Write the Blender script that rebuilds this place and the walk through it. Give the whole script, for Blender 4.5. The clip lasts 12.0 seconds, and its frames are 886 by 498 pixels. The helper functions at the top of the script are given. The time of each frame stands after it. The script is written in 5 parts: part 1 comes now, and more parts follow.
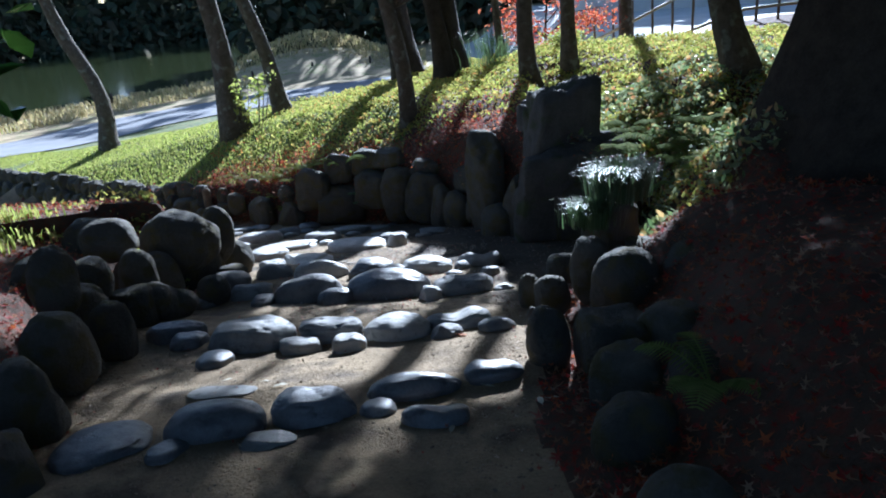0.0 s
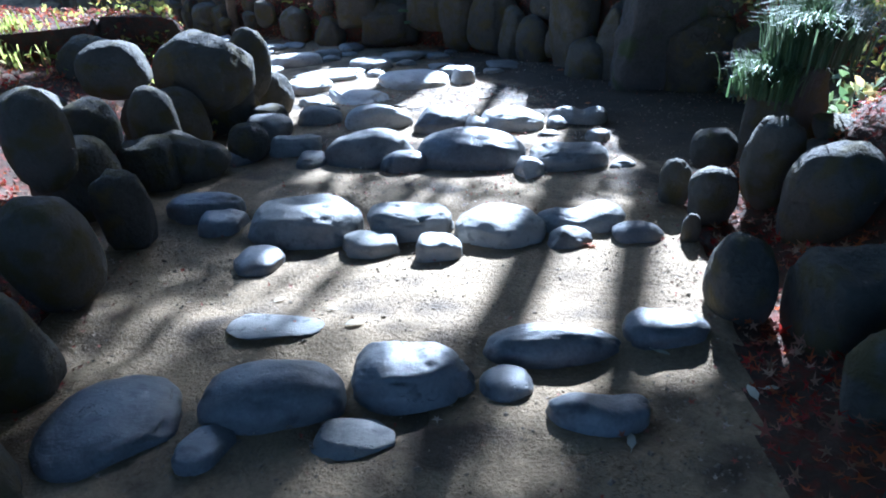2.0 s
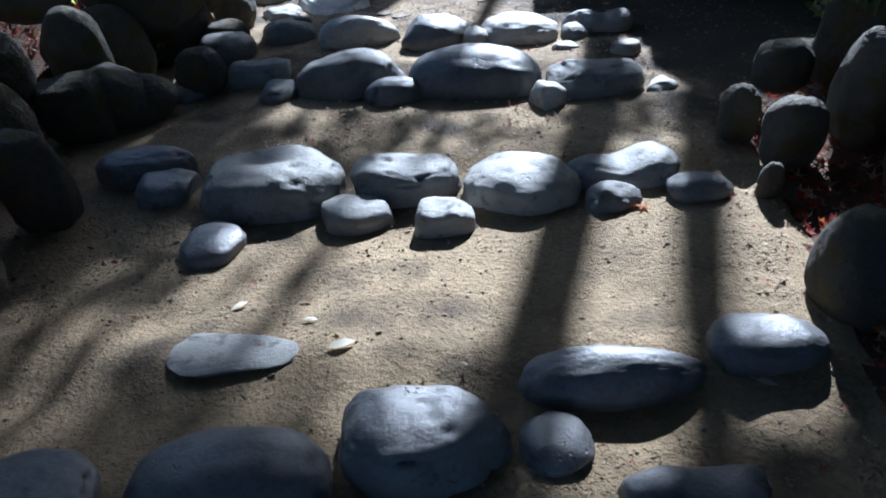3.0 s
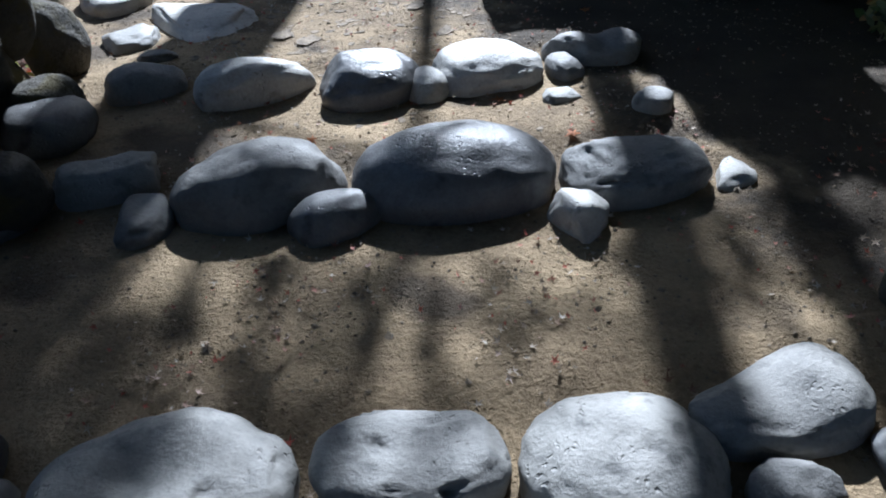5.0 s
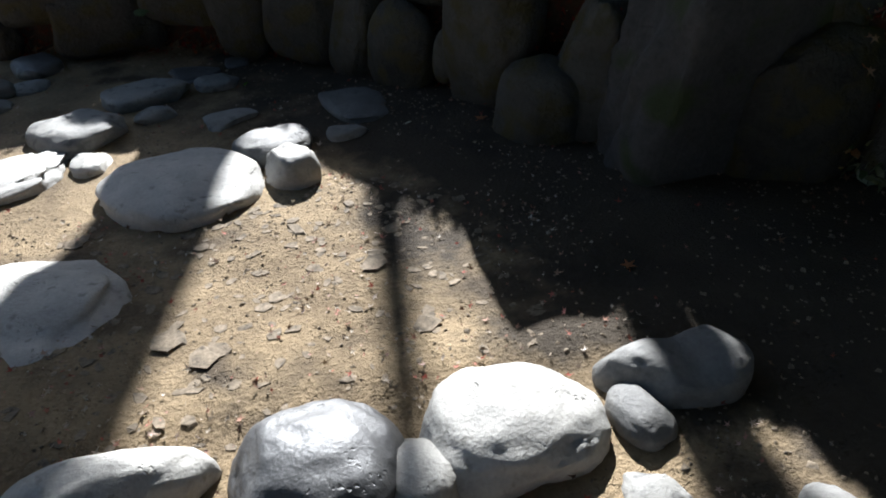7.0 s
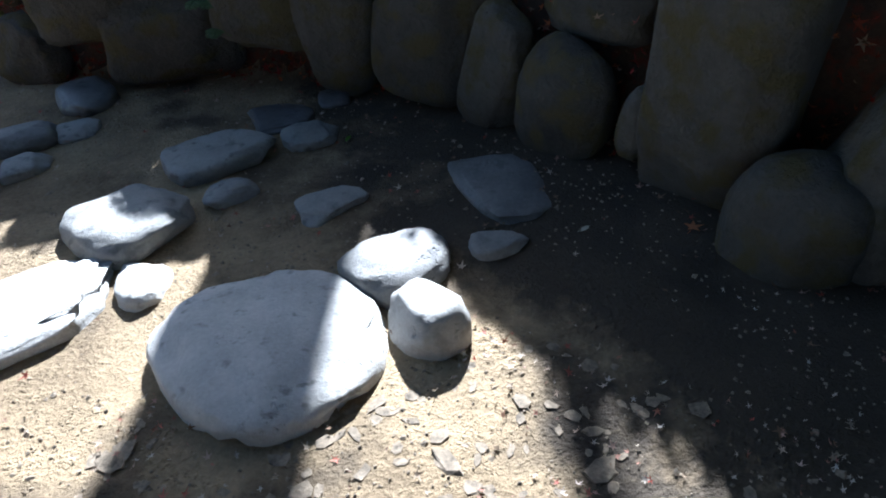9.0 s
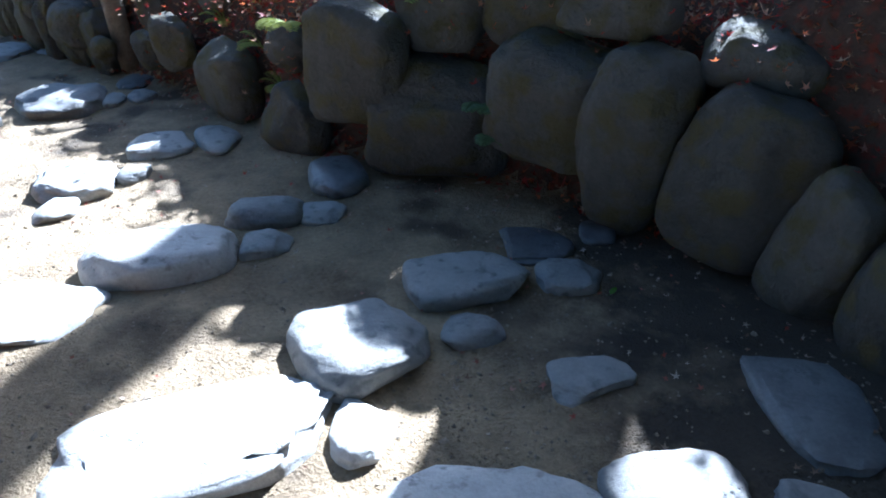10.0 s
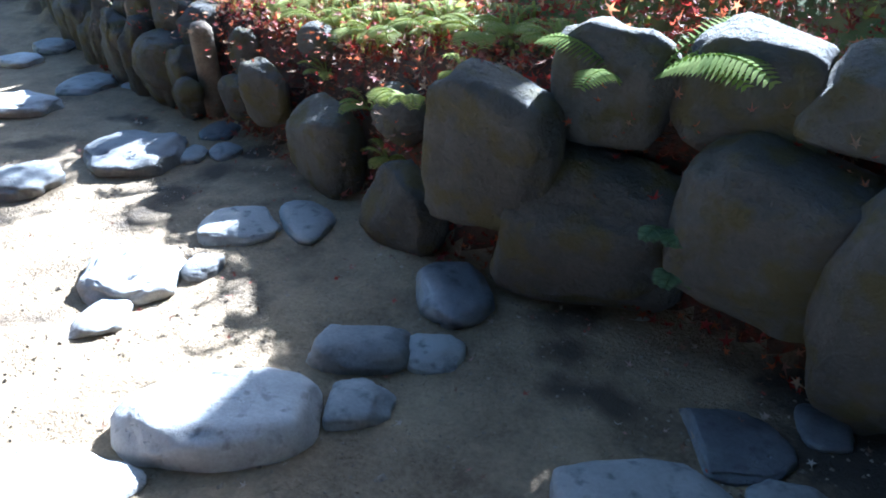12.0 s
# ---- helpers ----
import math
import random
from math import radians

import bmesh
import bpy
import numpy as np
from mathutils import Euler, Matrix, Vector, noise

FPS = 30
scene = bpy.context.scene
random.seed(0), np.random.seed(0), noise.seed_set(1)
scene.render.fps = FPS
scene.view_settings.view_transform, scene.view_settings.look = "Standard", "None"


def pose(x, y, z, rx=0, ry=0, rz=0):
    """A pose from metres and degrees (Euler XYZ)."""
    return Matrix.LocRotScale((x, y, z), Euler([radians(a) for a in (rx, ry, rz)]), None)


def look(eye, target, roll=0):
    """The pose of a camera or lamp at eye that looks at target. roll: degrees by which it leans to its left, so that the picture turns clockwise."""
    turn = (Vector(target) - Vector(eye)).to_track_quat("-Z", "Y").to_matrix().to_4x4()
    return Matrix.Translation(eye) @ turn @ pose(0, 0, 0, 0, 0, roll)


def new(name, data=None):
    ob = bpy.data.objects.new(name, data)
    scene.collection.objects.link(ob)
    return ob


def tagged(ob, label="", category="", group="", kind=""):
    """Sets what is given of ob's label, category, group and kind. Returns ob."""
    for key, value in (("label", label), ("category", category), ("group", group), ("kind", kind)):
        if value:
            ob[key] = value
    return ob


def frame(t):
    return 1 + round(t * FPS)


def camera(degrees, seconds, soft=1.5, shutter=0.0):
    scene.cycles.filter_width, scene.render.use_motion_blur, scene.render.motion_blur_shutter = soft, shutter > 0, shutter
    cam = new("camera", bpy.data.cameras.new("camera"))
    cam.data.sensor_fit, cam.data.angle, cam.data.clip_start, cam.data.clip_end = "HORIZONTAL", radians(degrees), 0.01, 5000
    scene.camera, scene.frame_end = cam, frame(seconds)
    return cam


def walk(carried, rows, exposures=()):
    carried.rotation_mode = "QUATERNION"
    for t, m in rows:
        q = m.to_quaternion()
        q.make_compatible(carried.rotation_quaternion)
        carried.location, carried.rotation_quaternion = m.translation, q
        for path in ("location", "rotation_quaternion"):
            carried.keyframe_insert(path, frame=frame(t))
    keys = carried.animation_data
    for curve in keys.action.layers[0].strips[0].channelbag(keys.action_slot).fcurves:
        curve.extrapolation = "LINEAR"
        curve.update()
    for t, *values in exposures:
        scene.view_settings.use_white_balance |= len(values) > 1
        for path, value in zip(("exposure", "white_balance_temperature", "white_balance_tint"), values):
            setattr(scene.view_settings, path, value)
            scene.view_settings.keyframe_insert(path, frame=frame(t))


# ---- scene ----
import itertools

cam = camera(63.3, 12.0, 1.9)
METRES, EYE, TILT, LEAN, TURN = 9.1, 1.5, -10.0, 0.0, 0.0
ROWS = [
    (0.0, 0.0, 0.0, 0.0, -0.85, -9.8, 4.93),
    (0.5, -0.0085, 0.0347, -0.0017, -3.04, -11.27, 1.66),
    (1.0, -0.0135, 0.0742, 0.0052, -2.81, -12.95, 3.05),
    (1.5, -0.0402, 0.1171, 0.0122, -3.44, -15.87, 0.33),
    (2.0, -0.0557, 0.1517, 0.0086, 1.55, -24.34, 2.24),
    (2.5, -0.061, 0.1943, 0.0026, 0.73, -29.52, 3.38),
    (4.5, -0.0874, 0.3918, 0.0026, -6.29, -37.34, 3.29),
    (5.0, -0.0955, 0.4307, 0.0062, -10.45, -38.36, 2.88),
    (5.5, -0.0888, 0.4843, 0.0076, -9.68, -34.9, 1.74),
    (6.0, -0.0897, 0.5278, 0.0095, -11.67, -37.17, 0.58),
    (6.5, -0.0902, 0.571, 0.0153, -19.76, -41.87, 2.16),
    (7.0, -0.077, 0.6232, 0.0142, -16.84, -32.87, 2.58),
    (7.5, -0.0734, 0.666, 0.0162, -15.62, -37.61, 3.33),
    (9.5, -0.0987, 0.8181, 0.0192, -6.4, -34.99, 3.0),
    (10.0, -0.1185, 0.8508, 0.0191, 6.81, -29.73, 0.01),
    (10.5, -0.1261, 0.8847, 0.0195, 14.51, -27.83, 0.55),
    (11.0, -0.1413, 0.9078, 0.0194, 13.32, -29.5, -0.46),
    (11.5, -0.1549, 0.9308, 0.0222, 11.89, -31.93, -0.36),
    (12.0, -0.1655, 0.956, 0.0202, 14.15, -28.47, -1.11),
]
# camera walk: exposure follows the camera's own metering
EXPOSURES = [(0.0, 1.75, 4930, 10), (1.0, 2.15, 5030, 10), (1.6, 2.35, 5130, 10), (2.0, 2.85, 4580, 10), (2.5, 1.85, 4930, 10), (4.5, 1.8, 5030, 10), (5.0, 1.55, 5180, 10), (5.4, 1.36, 5500, 10), (6.1, 1.65, 5650, 10), (7.5, 1.78, 5900, 10), (9.5, 2.95, 4880, 10), (9.9, 3.15, 4730, 10), (10.3, 2.6, 5030, 10), (11.5, 2.7, 4980, 10), (12.0, 3.35, 4780, 10)]
walk(cam, [(t, pose(0, 0, EYE, TILT, LEAN, TURN) @ pose(METRES * x, METRES * y, METRES * z, 90 + pitch, roll, yaw)) for t, x, y, z, yaw, pitch, roll in ROWS], EXPOSURES)

# ---------------------------------------------------------------- light
SUN_AZ, SUN_EL = 13.0, 23.0     # degrees: right of straight ahead (+y), above the horizon
world = bpy.data.worlds.new("sky")
scene.world = world
world.use_nodes = True
wn = world.node_tree
sky = wn.nodes.new("ShaderNodeTexSky")
sky.sky_type = "NISHITA"
sky.sun_disc = False
sky.sun_elevation = radians(SUN_EL)
sky.sun_rotation = radians(SUN_AZ)
wn.links.new(sky.outputs[0], wn.nodes["Background"].inputs[0])
wn.nodes["Background"].inputs[1].default_value = 0.05
sun_data = bpy.data.lights.new("sun", "SUN")
sun_data.energy, sun_data.angle, sun_data.color = 5.0, radians(0.8), (1.0, 0.965, 0.9)
sun = new("sun", sun_data)
SUN_DIR = Vector((math.sin(radians(SUN_AZ)) * math.cos(radians(SUN_EL)), math.cos(radians(SUN_AZ)) * math.cos(radians(SUN_EL)), math.sin(radians(SUN_EL))))
sun.matrix_world = look(SUN_DIR * 60, (0, 0, 0))


# ---------------------------------------------------------------- materials
def material(name, dark, light, scale=6.0, fine=60.0, rough=0.85, bump=0.3, spots=None, spot_scale=20.0, spot_amount=0.3, per_object=0.0, metal=0.0, spec=0.3, depth=0.02):
    """Two scales of noise between two colours, optional spots (a third colour), and a bump."""
    m = bpy.data.materials.new(name)
    m.use_nodes = True
    nt = m.node_tree
    N, L = nt.nodes.new, nt.links.new
    bsdf = nt.nodes["Principled BSDF"]
    bsdf.inputs["Roughness"].default_value = rough
    bsdf.inputs["Metallic"].default_value = metal
    bsdf.inputs["Specular IOR Level"].default_value = spec
    co = N("ShaderNodeNewGeometry")
    big, small = N("ShaderNodeTexNoise"), N("ShaderNodeTexNoise")
    for node, s in ((big, scale), (small, fine)):
        node.inputs["Scale"].default_value = s
        node.inputs["Detail"].default_value = 6
        node.inputs["Roughness"].default_value = 0.65
        L(co.outputs["Position"], node.inputs["Vector"])
    add = N("ShaderNodeMath")
    add.operation = "MULTIPLY_ADD"
    add.inputs[1].default_value = 0.45
    L(small.outputs["Fac"], add.inputs[0])
    half = N("ShaderNodeMath")
    half.operation = "MULTIPLY_ADD"
    half.inputs[1].default_value, half.inputs[2].default_value = 0.9, -0.18
    L(big.outputs["Fac"], half.inputs[0])
    L(half.outputs[0], add.inputs[2])
    value = add.outputs[0]
    if per_object:
        info = N("ShaderNodeObjectInfo")
        shift = N("ShaderNodeMath")
        shift.operation = "MULTIPLY_ADD"
        shift.inputs[1].default_value = per_object
        L(info.outputs["Random"], shift.inputs[0])
        L(value, shift.inputs[2])
        value = shift.outputs[0]
    ramp = N("ShaderNodeValToRGB")
    ramp.color_ramp.elements[0].position, ramp.color_ramp.elements[0].color = 0.25, (*dark, 1)
    ramp.color_ramp.elements[1].position, ramp.color_ramp.elements[1].color = 0.8 + per_object * 0.5, (*light, 1)
    L(value, ramp.inputs[0])
    colour = ramp.outputs[0]
    if spots:
        patch = N("ShaderNodeTexNoise")
        patch.inputs["Scale"].default_value = spot_scale
        patch.inputs["Detail"].default_value = 8
        L(co.outputs["Position"], patch.inputs["Vector"])
        mask = N("ShaderNodeMapRange")
        mask.inputs[1].default_value, mask.inputs[2].default_value = 0.62 - spot_amount * 0.3, 0.72 - spot_amount * 0.2
        L(patch.outputs["Fac"], mask.inputs[0])
        mix = N("ShaderNodeMix")
        mix.data_type = "RGBA"
        L(mask.outputs[0], mix.inputs["Factor"])
        L(colour, mix.inputs["A"])
        mix.inputs["B"].default_value = (*spots, 1)
        colour = mix.outputs["Result"]
    L(colour, bsdf.inputs["Base Color"])
    if bump:
        b = N("ShaderNodeBump")
        b.inputs["Strength"].default_value, b.inputs["Distance"].default_value = bump, depth
        L(add.outputs[0], b.inputs["Height"])
        L(b.outputs[0], bsdf.inputs["Normal"])
    return m


def leaf_material(name, colours, rough=0.45, through_light=0.35, spec=0.4):
    """Leaves: a colour of the range for each island, some light let through."""
    m = bpy.data.materials.new(name)
    m.use_nodes = True
    nt = m.node_tree
    N, L = nt.nodes.new, nt.links.new
    bsdf = nt.nodes["Principled BSDF"]
    bsdf.inputs["Roughness"].default_value = rough
    bsdf.inputs["Specular IOR Level"].default_value = spec
    geo = N("ShaderNodeNewGeometry")
    ramp = N("ShaderNodeValToRGB")
    el = ramp.color_ramp.elements
    while len(el) < len(colours):
        el.new(0.5)
    for i, c in enumerate(colours):
        el[i].position, el[i].color = i / max(1, len(colours) - 1), (*c, 1)
    L(geo.outputs["Random Per Island"], ramp.inputs[0])
    L(ramp.outputs[0], bsdf.inputs["Base Color"])
    tr = N("ShaderNodeBsdfTranslucent")
    L(ramp.outputs[0], tr.inputs["Color"])
    mix = N("ShaderNodeMixShader")
    mix.inputs[0].default_value = through_light
    L(bsdf.outputs[0], mix.inputs[1])
    L(tr.outputs[0], mix.inputs[2])
    L(mix.outputs[0], nt.nodes["Material Output"].inputs[0])
    return m


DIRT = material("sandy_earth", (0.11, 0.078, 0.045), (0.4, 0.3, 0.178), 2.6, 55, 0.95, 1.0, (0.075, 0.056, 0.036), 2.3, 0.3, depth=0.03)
SOIL = material("leafy_soil", (0.03, 0.02, 0.013), (0.11, 0.065, 0.04), 5, 60, 0.95, 0.9, (0.12, 0.03, 0.015), 18, 0.4, depth=0.03)
LAWN = material("lawn_earth", (0.05, 0.07, 0.02), (0.16, 0.19, 0.045), 1.2, 50, 0.95, 0.6, (0.2, 0.16, 0.05), 4, 0.3)
DRY = material("dry_grass_bank", (0.2, 0.145, 0.075), (0.5, 0.38, 0.2), 0.9, 9, 0.95, 0.5, (0.2, 0.2, 0.06), 1.5, 0.3)
STONE = material("river_stone", (0.07, 0.069, 0.069), (0.27, 0.262, 0.242), 5, 70, 0.66, 0.6, (0.12, 0.118, 0.112), 16, 0.2, per_object=0.5, spec=0.32, depth=0.014)

DARK_STONE = material("dark_basalt", (0.04, 0.04, 0.043), (0.19, 0.188, 0.185), 7, 80, 0.46, 0.45, (0.045, 0.045, 0.046), 9, 0.12, per_object=0.25, spec=0.5, depth=0.014)

PALE_STONE = material("pale_field_stone", (0.17, 0.165, 0.155), (0.5, 0.48, 0.44), 6, 75, 0.62, 0.55, (0.24, 0.23, 0.205), 22, 0.1, per_object=0.3, spec=0.35, depth=0.014)


def pitted(m, scale, depth, amount):
    """Adds clustered weathering pits to a stone's bump."""
    nt = m.node_tree
    N, L = nt.nodes.new, nt.links.new
    bsdf = nt.nodes["Principled BSDF"]
    old = bsdf.inputs["Normal"].links[0].from_node
    co = N("ShaderNodeNewGeometry")
    cell, where = N("ShaderNodeTexVoronoi"), N("ShaderNodeTexNoise")
    cell.inputs["Scale"].default_value, where.inputs["Scale"].default_value = scale, 7
    cell.inputs["Randomness"].default_value = 1.0
    warp, push = N("ShaderNodeTexNoise"), N("ShaderNodeVectorMath")
    warp.inputs["Scale"].default_value, warp.inputs["Detail"].default_value = 26, 4
    push.operation = "MULTIPLY_ADD"
    push.inputs[1].default_value = (0.05, 0.05, 0.05)
    L(co.outputs["Position"], warp.inputs["Vector"])
    L(warp.outputs["Color"], push.inputs[0])
    L(co.outputs["Position"], push.inputs[2])
    L(push.outputs[0], cell.inputs["Vector"])
    L(co.outputs["Position"], where.inputs["Vector"])
    hole, zone_of, both = N("ShaderNodeMapRange"), N("ShaderNodeMapRange"), N("ShaderNodeMath")
    hole.interpolation_type = "SMOOTHSTEP"
    hole.inputs[1].default_value, hole.inputs[2].default_value, hole.inputs[3].default_value, hole.inputs[4].default_value = 0.12, 0.38, 1.0, 0.0
    zone_of.inputs[1].default_value, zone_of.inputs[2].default_value = 0.6 - amount, 0.72 - amount
    L(cell.outputs["Distance"], hole.inputs[0])
    L(where.outputs["Fac"], zone_of.inputs[0])
    both.operation = "MULTIPLY"
    L(hole.outputs[0], both.inputs[0])
    L(zone_of.outputs[0], both.inputs[1])
    b = N("ShaderNodeBump")
    b.invert = True
    b.inputs["Strength"].default_value, b.inputs["Distance"].default_value = 0.9, depth
    L(both.outputs[0], b.inputs["Height"])
    L(old.outputs[0], b.inputs["Normal"])
    L(b.outputs[0], bsdf.inputs["Normal"])


def damp_and_shade(m, colour):
    """Ragged dark area in the corner: damp earth, plus shade put into the colour."""
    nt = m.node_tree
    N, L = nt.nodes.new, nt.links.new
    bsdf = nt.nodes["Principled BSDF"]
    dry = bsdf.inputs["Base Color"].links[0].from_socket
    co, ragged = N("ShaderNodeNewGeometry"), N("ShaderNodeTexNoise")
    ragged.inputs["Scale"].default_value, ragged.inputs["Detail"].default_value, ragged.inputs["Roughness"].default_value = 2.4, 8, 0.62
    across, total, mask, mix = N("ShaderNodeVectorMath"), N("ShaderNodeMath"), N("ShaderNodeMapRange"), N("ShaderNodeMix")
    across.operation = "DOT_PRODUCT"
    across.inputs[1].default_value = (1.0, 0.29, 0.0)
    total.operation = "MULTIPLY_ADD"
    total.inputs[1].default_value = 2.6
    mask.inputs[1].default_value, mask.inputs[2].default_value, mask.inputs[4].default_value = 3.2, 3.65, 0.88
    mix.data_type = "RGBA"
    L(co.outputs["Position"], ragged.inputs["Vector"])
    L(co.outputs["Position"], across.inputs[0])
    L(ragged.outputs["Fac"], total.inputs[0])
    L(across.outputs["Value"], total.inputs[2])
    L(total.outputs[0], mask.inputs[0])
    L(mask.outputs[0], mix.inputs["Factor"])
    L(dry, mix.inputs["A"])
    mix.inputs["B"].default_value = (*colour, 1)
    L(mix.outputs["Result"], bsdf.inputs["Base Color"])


# damp patches and the right corner's shade, both in the earth's base colour
damp_and_shade(DIRT, (0.036, 0.029, 0.022))
pitted(DIRT, 60, 0.008, 0.12)
pitted(STONE, 52, 0.007, 0.02)
pitted(DARK_STONE, 52, 0.008, 0.03)
pitted(PALE_STONE, 52, 0.008, 0.03)
MOSSY = material("mossy_wall_stone", (0.032, 0.03, 0.026), (0.11, 0.1, 0.08), 4.5, 38, 0.85, 1.0, (0.08, 0.066, 0.026), 8, 0.45, per_object=0.35, depth=0.05)
DARK_ROCK = material("dark_upright_rock", (0.04, 0.038, 0.036), (0.12, 0.11, 0.1), 3, 40, 0.9, 0.9, (0.05, 0.06, 0.025), 4, 0.25, depth=0.03)
BARK = material("grey_bark", (0.05, 0.04, 0.03), (0.17, 0.14, 0.11), 9, 50, 0.92, 1.0, (0.2, 0.2, 0.17), 7, 0.2, depth=0.03)
DARK_BARK = material("dark_bark", (0.022, 0.017, 0.013), (0.085, 0.066, 0.05), 7, 45, 0.95, 1.0, depth=0.04)
ASPHALT = material("pale_asphalt_path", (0.15, 0.15, 0.155), (0.27, 0.27, 0.28), 0.8, 30, 0.9, 0.3)
WOOD = material("weathered_log", (0.1, 0.075, 0.05), (0.27, 0.21, 0.145), 10, 80, 0.9, 0.7)
PALE_WALL = material("pale_plaster", (0.5, 0.5, 0.5), (0.68, 0.68, 0.68), 0.8, 20, 0.9, 0.1)
BAMBOO = material("bamboo_pole", (0.24, 0.2, 0.12), (0.5, 0.44, 0.3), 8, 40, 0.5, 0.2)
LITTER = leaf_material("fallen_maple_leaves", [(0.34, 0.03, 0.02), (0.2, 0.025, 0.02), (0.42, 0.12, 0.04), (0.16, 0.08, 0.04), (0.36, 0.25, 0.16), (0.26, 0.03, 0.03)], 0.65, 0.4, 0.2)
PALE_LITTER = leaf_material("pale_dry_leaves", [(0.3, 0.23, 0.16), (0.42, 0.34, 0.26), (0.3, 0.06, 0.04), (0.2, 0.13, 0.08), (0.14, 0.08, 0.05)], 0.7, 0.15, 0.2)
COVER = leaf_material("ground_cover_leaves", [(0.28, 0.33, 0.06), (0.42, 0.41, 0.09), (0.13, 0.19, 0.045), (0.5, 0.42, 0.13), (0.32, 0.36, 0.08), (0.42, 0.19, 0.06)], 0.6, 0.58, 0.2)
GRASS = leaf_material("grass_blades", [(0.22, 0.28, 0.05), (0.33, 0.37, 0.08), (0.42, 0.4, 0.12), (0.24, 0.3, 0.06)], 0.6, 0.6, 0.2)
TUFT = leaf_material("mondo_grass_blades", [(0.06, 0.1, 0.04), (0.1, 0.15, 0.06), (0.14, 0.2, 0.09)], 0.5, 0.4, 0.3)
SILVER = leaf_material("silvery_shrub_blades", [(0.05, 0.085, 0.035), (0.09, 0.13, 0.06), (0.16, 0.2, 0.12)], 0.5, 0.35, 0.3)
FERN = leaf_material("fern_fronds", [(0.18, 0.25, 0.06), (0.28, 0.34, 0.1), (0.14, 0.2, 0.05)], 0.8, 0.6, 0.02)
CROWN = leaf_material("evergreen_leaves", [(0.03, 0.055, 0.018), (0.05, 0.085, 0.025), (0.07, 0.1, 0.03)], 0.35, 0.25)
GLOSSY = leaf_material("glossy_camellia_leaves", [(0.03, 0.08, 0.015), (0.06, 0.14, 0.02), (0.1, 0.2, 0.03)], 0.22, 0.35, 0.6)
RED_LEAF = leaf_material("red_maple_leaves", [(0.5, 0.08, 0.04), (0.55, 0.18, 0.08), (0.36, 0.04, 0.025), (0.5, 0.28, 0.12)], 0.65, 0.5, 0.15)
WOODS = leaf_material("far_wood_leaves", [(0.03, 0.045, 0.03), (0.055, 0.065, 0.04), (0.09, 0.08, 0.05), (0.04, 0.06, 0.03)], 0.7, 0.15, 0.1)

WATER = bpy.data.materials.new("pond_water")
WATER.use_nodes = True
wt = WATER.node_tree
wb = wt.nodes["Principled BSDF"]
wb.inputs["Base Color"].default_value = (0.035, 0.045, 0.018, 1)
wb.inputs["Roughness"].default_value = 0.08
ripple, ripple_bump, ripple_co = wt.nodes.new("ShaderNodeTexNoise"), wt.nodes.new("ShaderNodeBump"), wt.nodes.new("ShaderNodeNewGeometry")
ripple.inputs["Scale"].default_value = 1.6
ripple_bump.inputs["Strength"].default_value, ripple_bump.inputs["Distance"].default_value = 0.12, 0.1
wt.links.new(ripple_co.outputs["Position"], ripple.inputs["Vector"])
wt.links.new(ripple.outputs["Fac"], ripple_bump.inputs["Height"])
wt.links.new(ripple_bump.outputs[0], wb.inputs["Normal"])


# ---------------------------------------------------------------- lie of the land
WALL_N = [(14, 4.4), (8, 5.4), (3.2, 6.7), (1.75, 7.45), (1.1, 8.0), (0.55, 9.05), (-0.05, 9.98), (-0.65, 10.4), (-1.3, 10.78), (-2.15, 10.98), (-2.7, 11.4), (-3.3, 11.85), (-5.4, 13.1), (-7.4, 14.75), (-10, 17.0), (-14, 19.5)]
BANK_W = [(-2.2, -8), (-2.2, 1), (-2.25, 3.3), (-2.45, 4.2), (-2.75, 5.0), (-2.75, 5.9), (-2.5, 6.5), (-2.25, 7.3), (-2.75, 8.0), (-4.6, 8.9), (-8, 11), (-13, 13.8), (-18, 16)]
BANK_E = [(0.5, -8), (0.45, 1.5), (0.36, 2.8), (0.55, 3.8), (0.68, 4.9), (1.2, 5.75), (2.5, 6.0), (6, 4.9), (14, 3.2)]
ROAD = [(-26, 8), (-20, 17), (-15.5, 24.5), (-13.2, 31), (-8.5, 35.2), (-2, 38.3), (10, 43), (40, 50)]
SHORE = [(-60, 0), (-36, 18), (-24, 33), (-19.5, 39), (-13.5, 46.5), (-11, 56), (-6, 70), (20, 95)]


def path_level(y):
    y = np.asarray(y, float)
    return 0.078 - 0.17633 * np.clip(y, -3, 13.5) - 0.05 * np.clip(y - 13.5, 0, 12)


def near_line(x, y, line):
    """Distance to a polyline, and the nearest point's y."""
    x, y = np.asarray(x, float), np.asarray(y, float)
    best = np.full(x.shape, 1e9)
    foot = np.zeros(x.shape)
    for (ax, ay), (bx, by) in zip(line, line[1:]):
        dx, dy = bx - ax, by - ay
        k = np.clip(((x - ax) * dx + (y - ay) * dy) / (dx * dx + dy * dy), 0, 1)
        d = np.hypot(x - ax - k * dx, y - ay - k * dy)
        foot = np.where(d < best, ay + k * dy, foot)
        best = np.minimum(best, d)
    return best, foot


def inside(x, y, poly):
    x, y = np.asarray(x, float), np.asarray(y, float)
    res = np.zeros(x.shape, bool)
    for (ax, ay), (bx, by) in zip(poly, poly[1:] + poly[:1]):
        if ay != by:
            res ^= ((ay > y) != (by > y)) & (x < (bx - ax) * (y - ay) / (by - ay) + ax)
    return res


PATH_AREA = BANK_W + WALL_N[::-1] + BANK_E[::-1]
POND_AREA = SHORE + [(20, 260), (-300, 260), (-300, 0)]


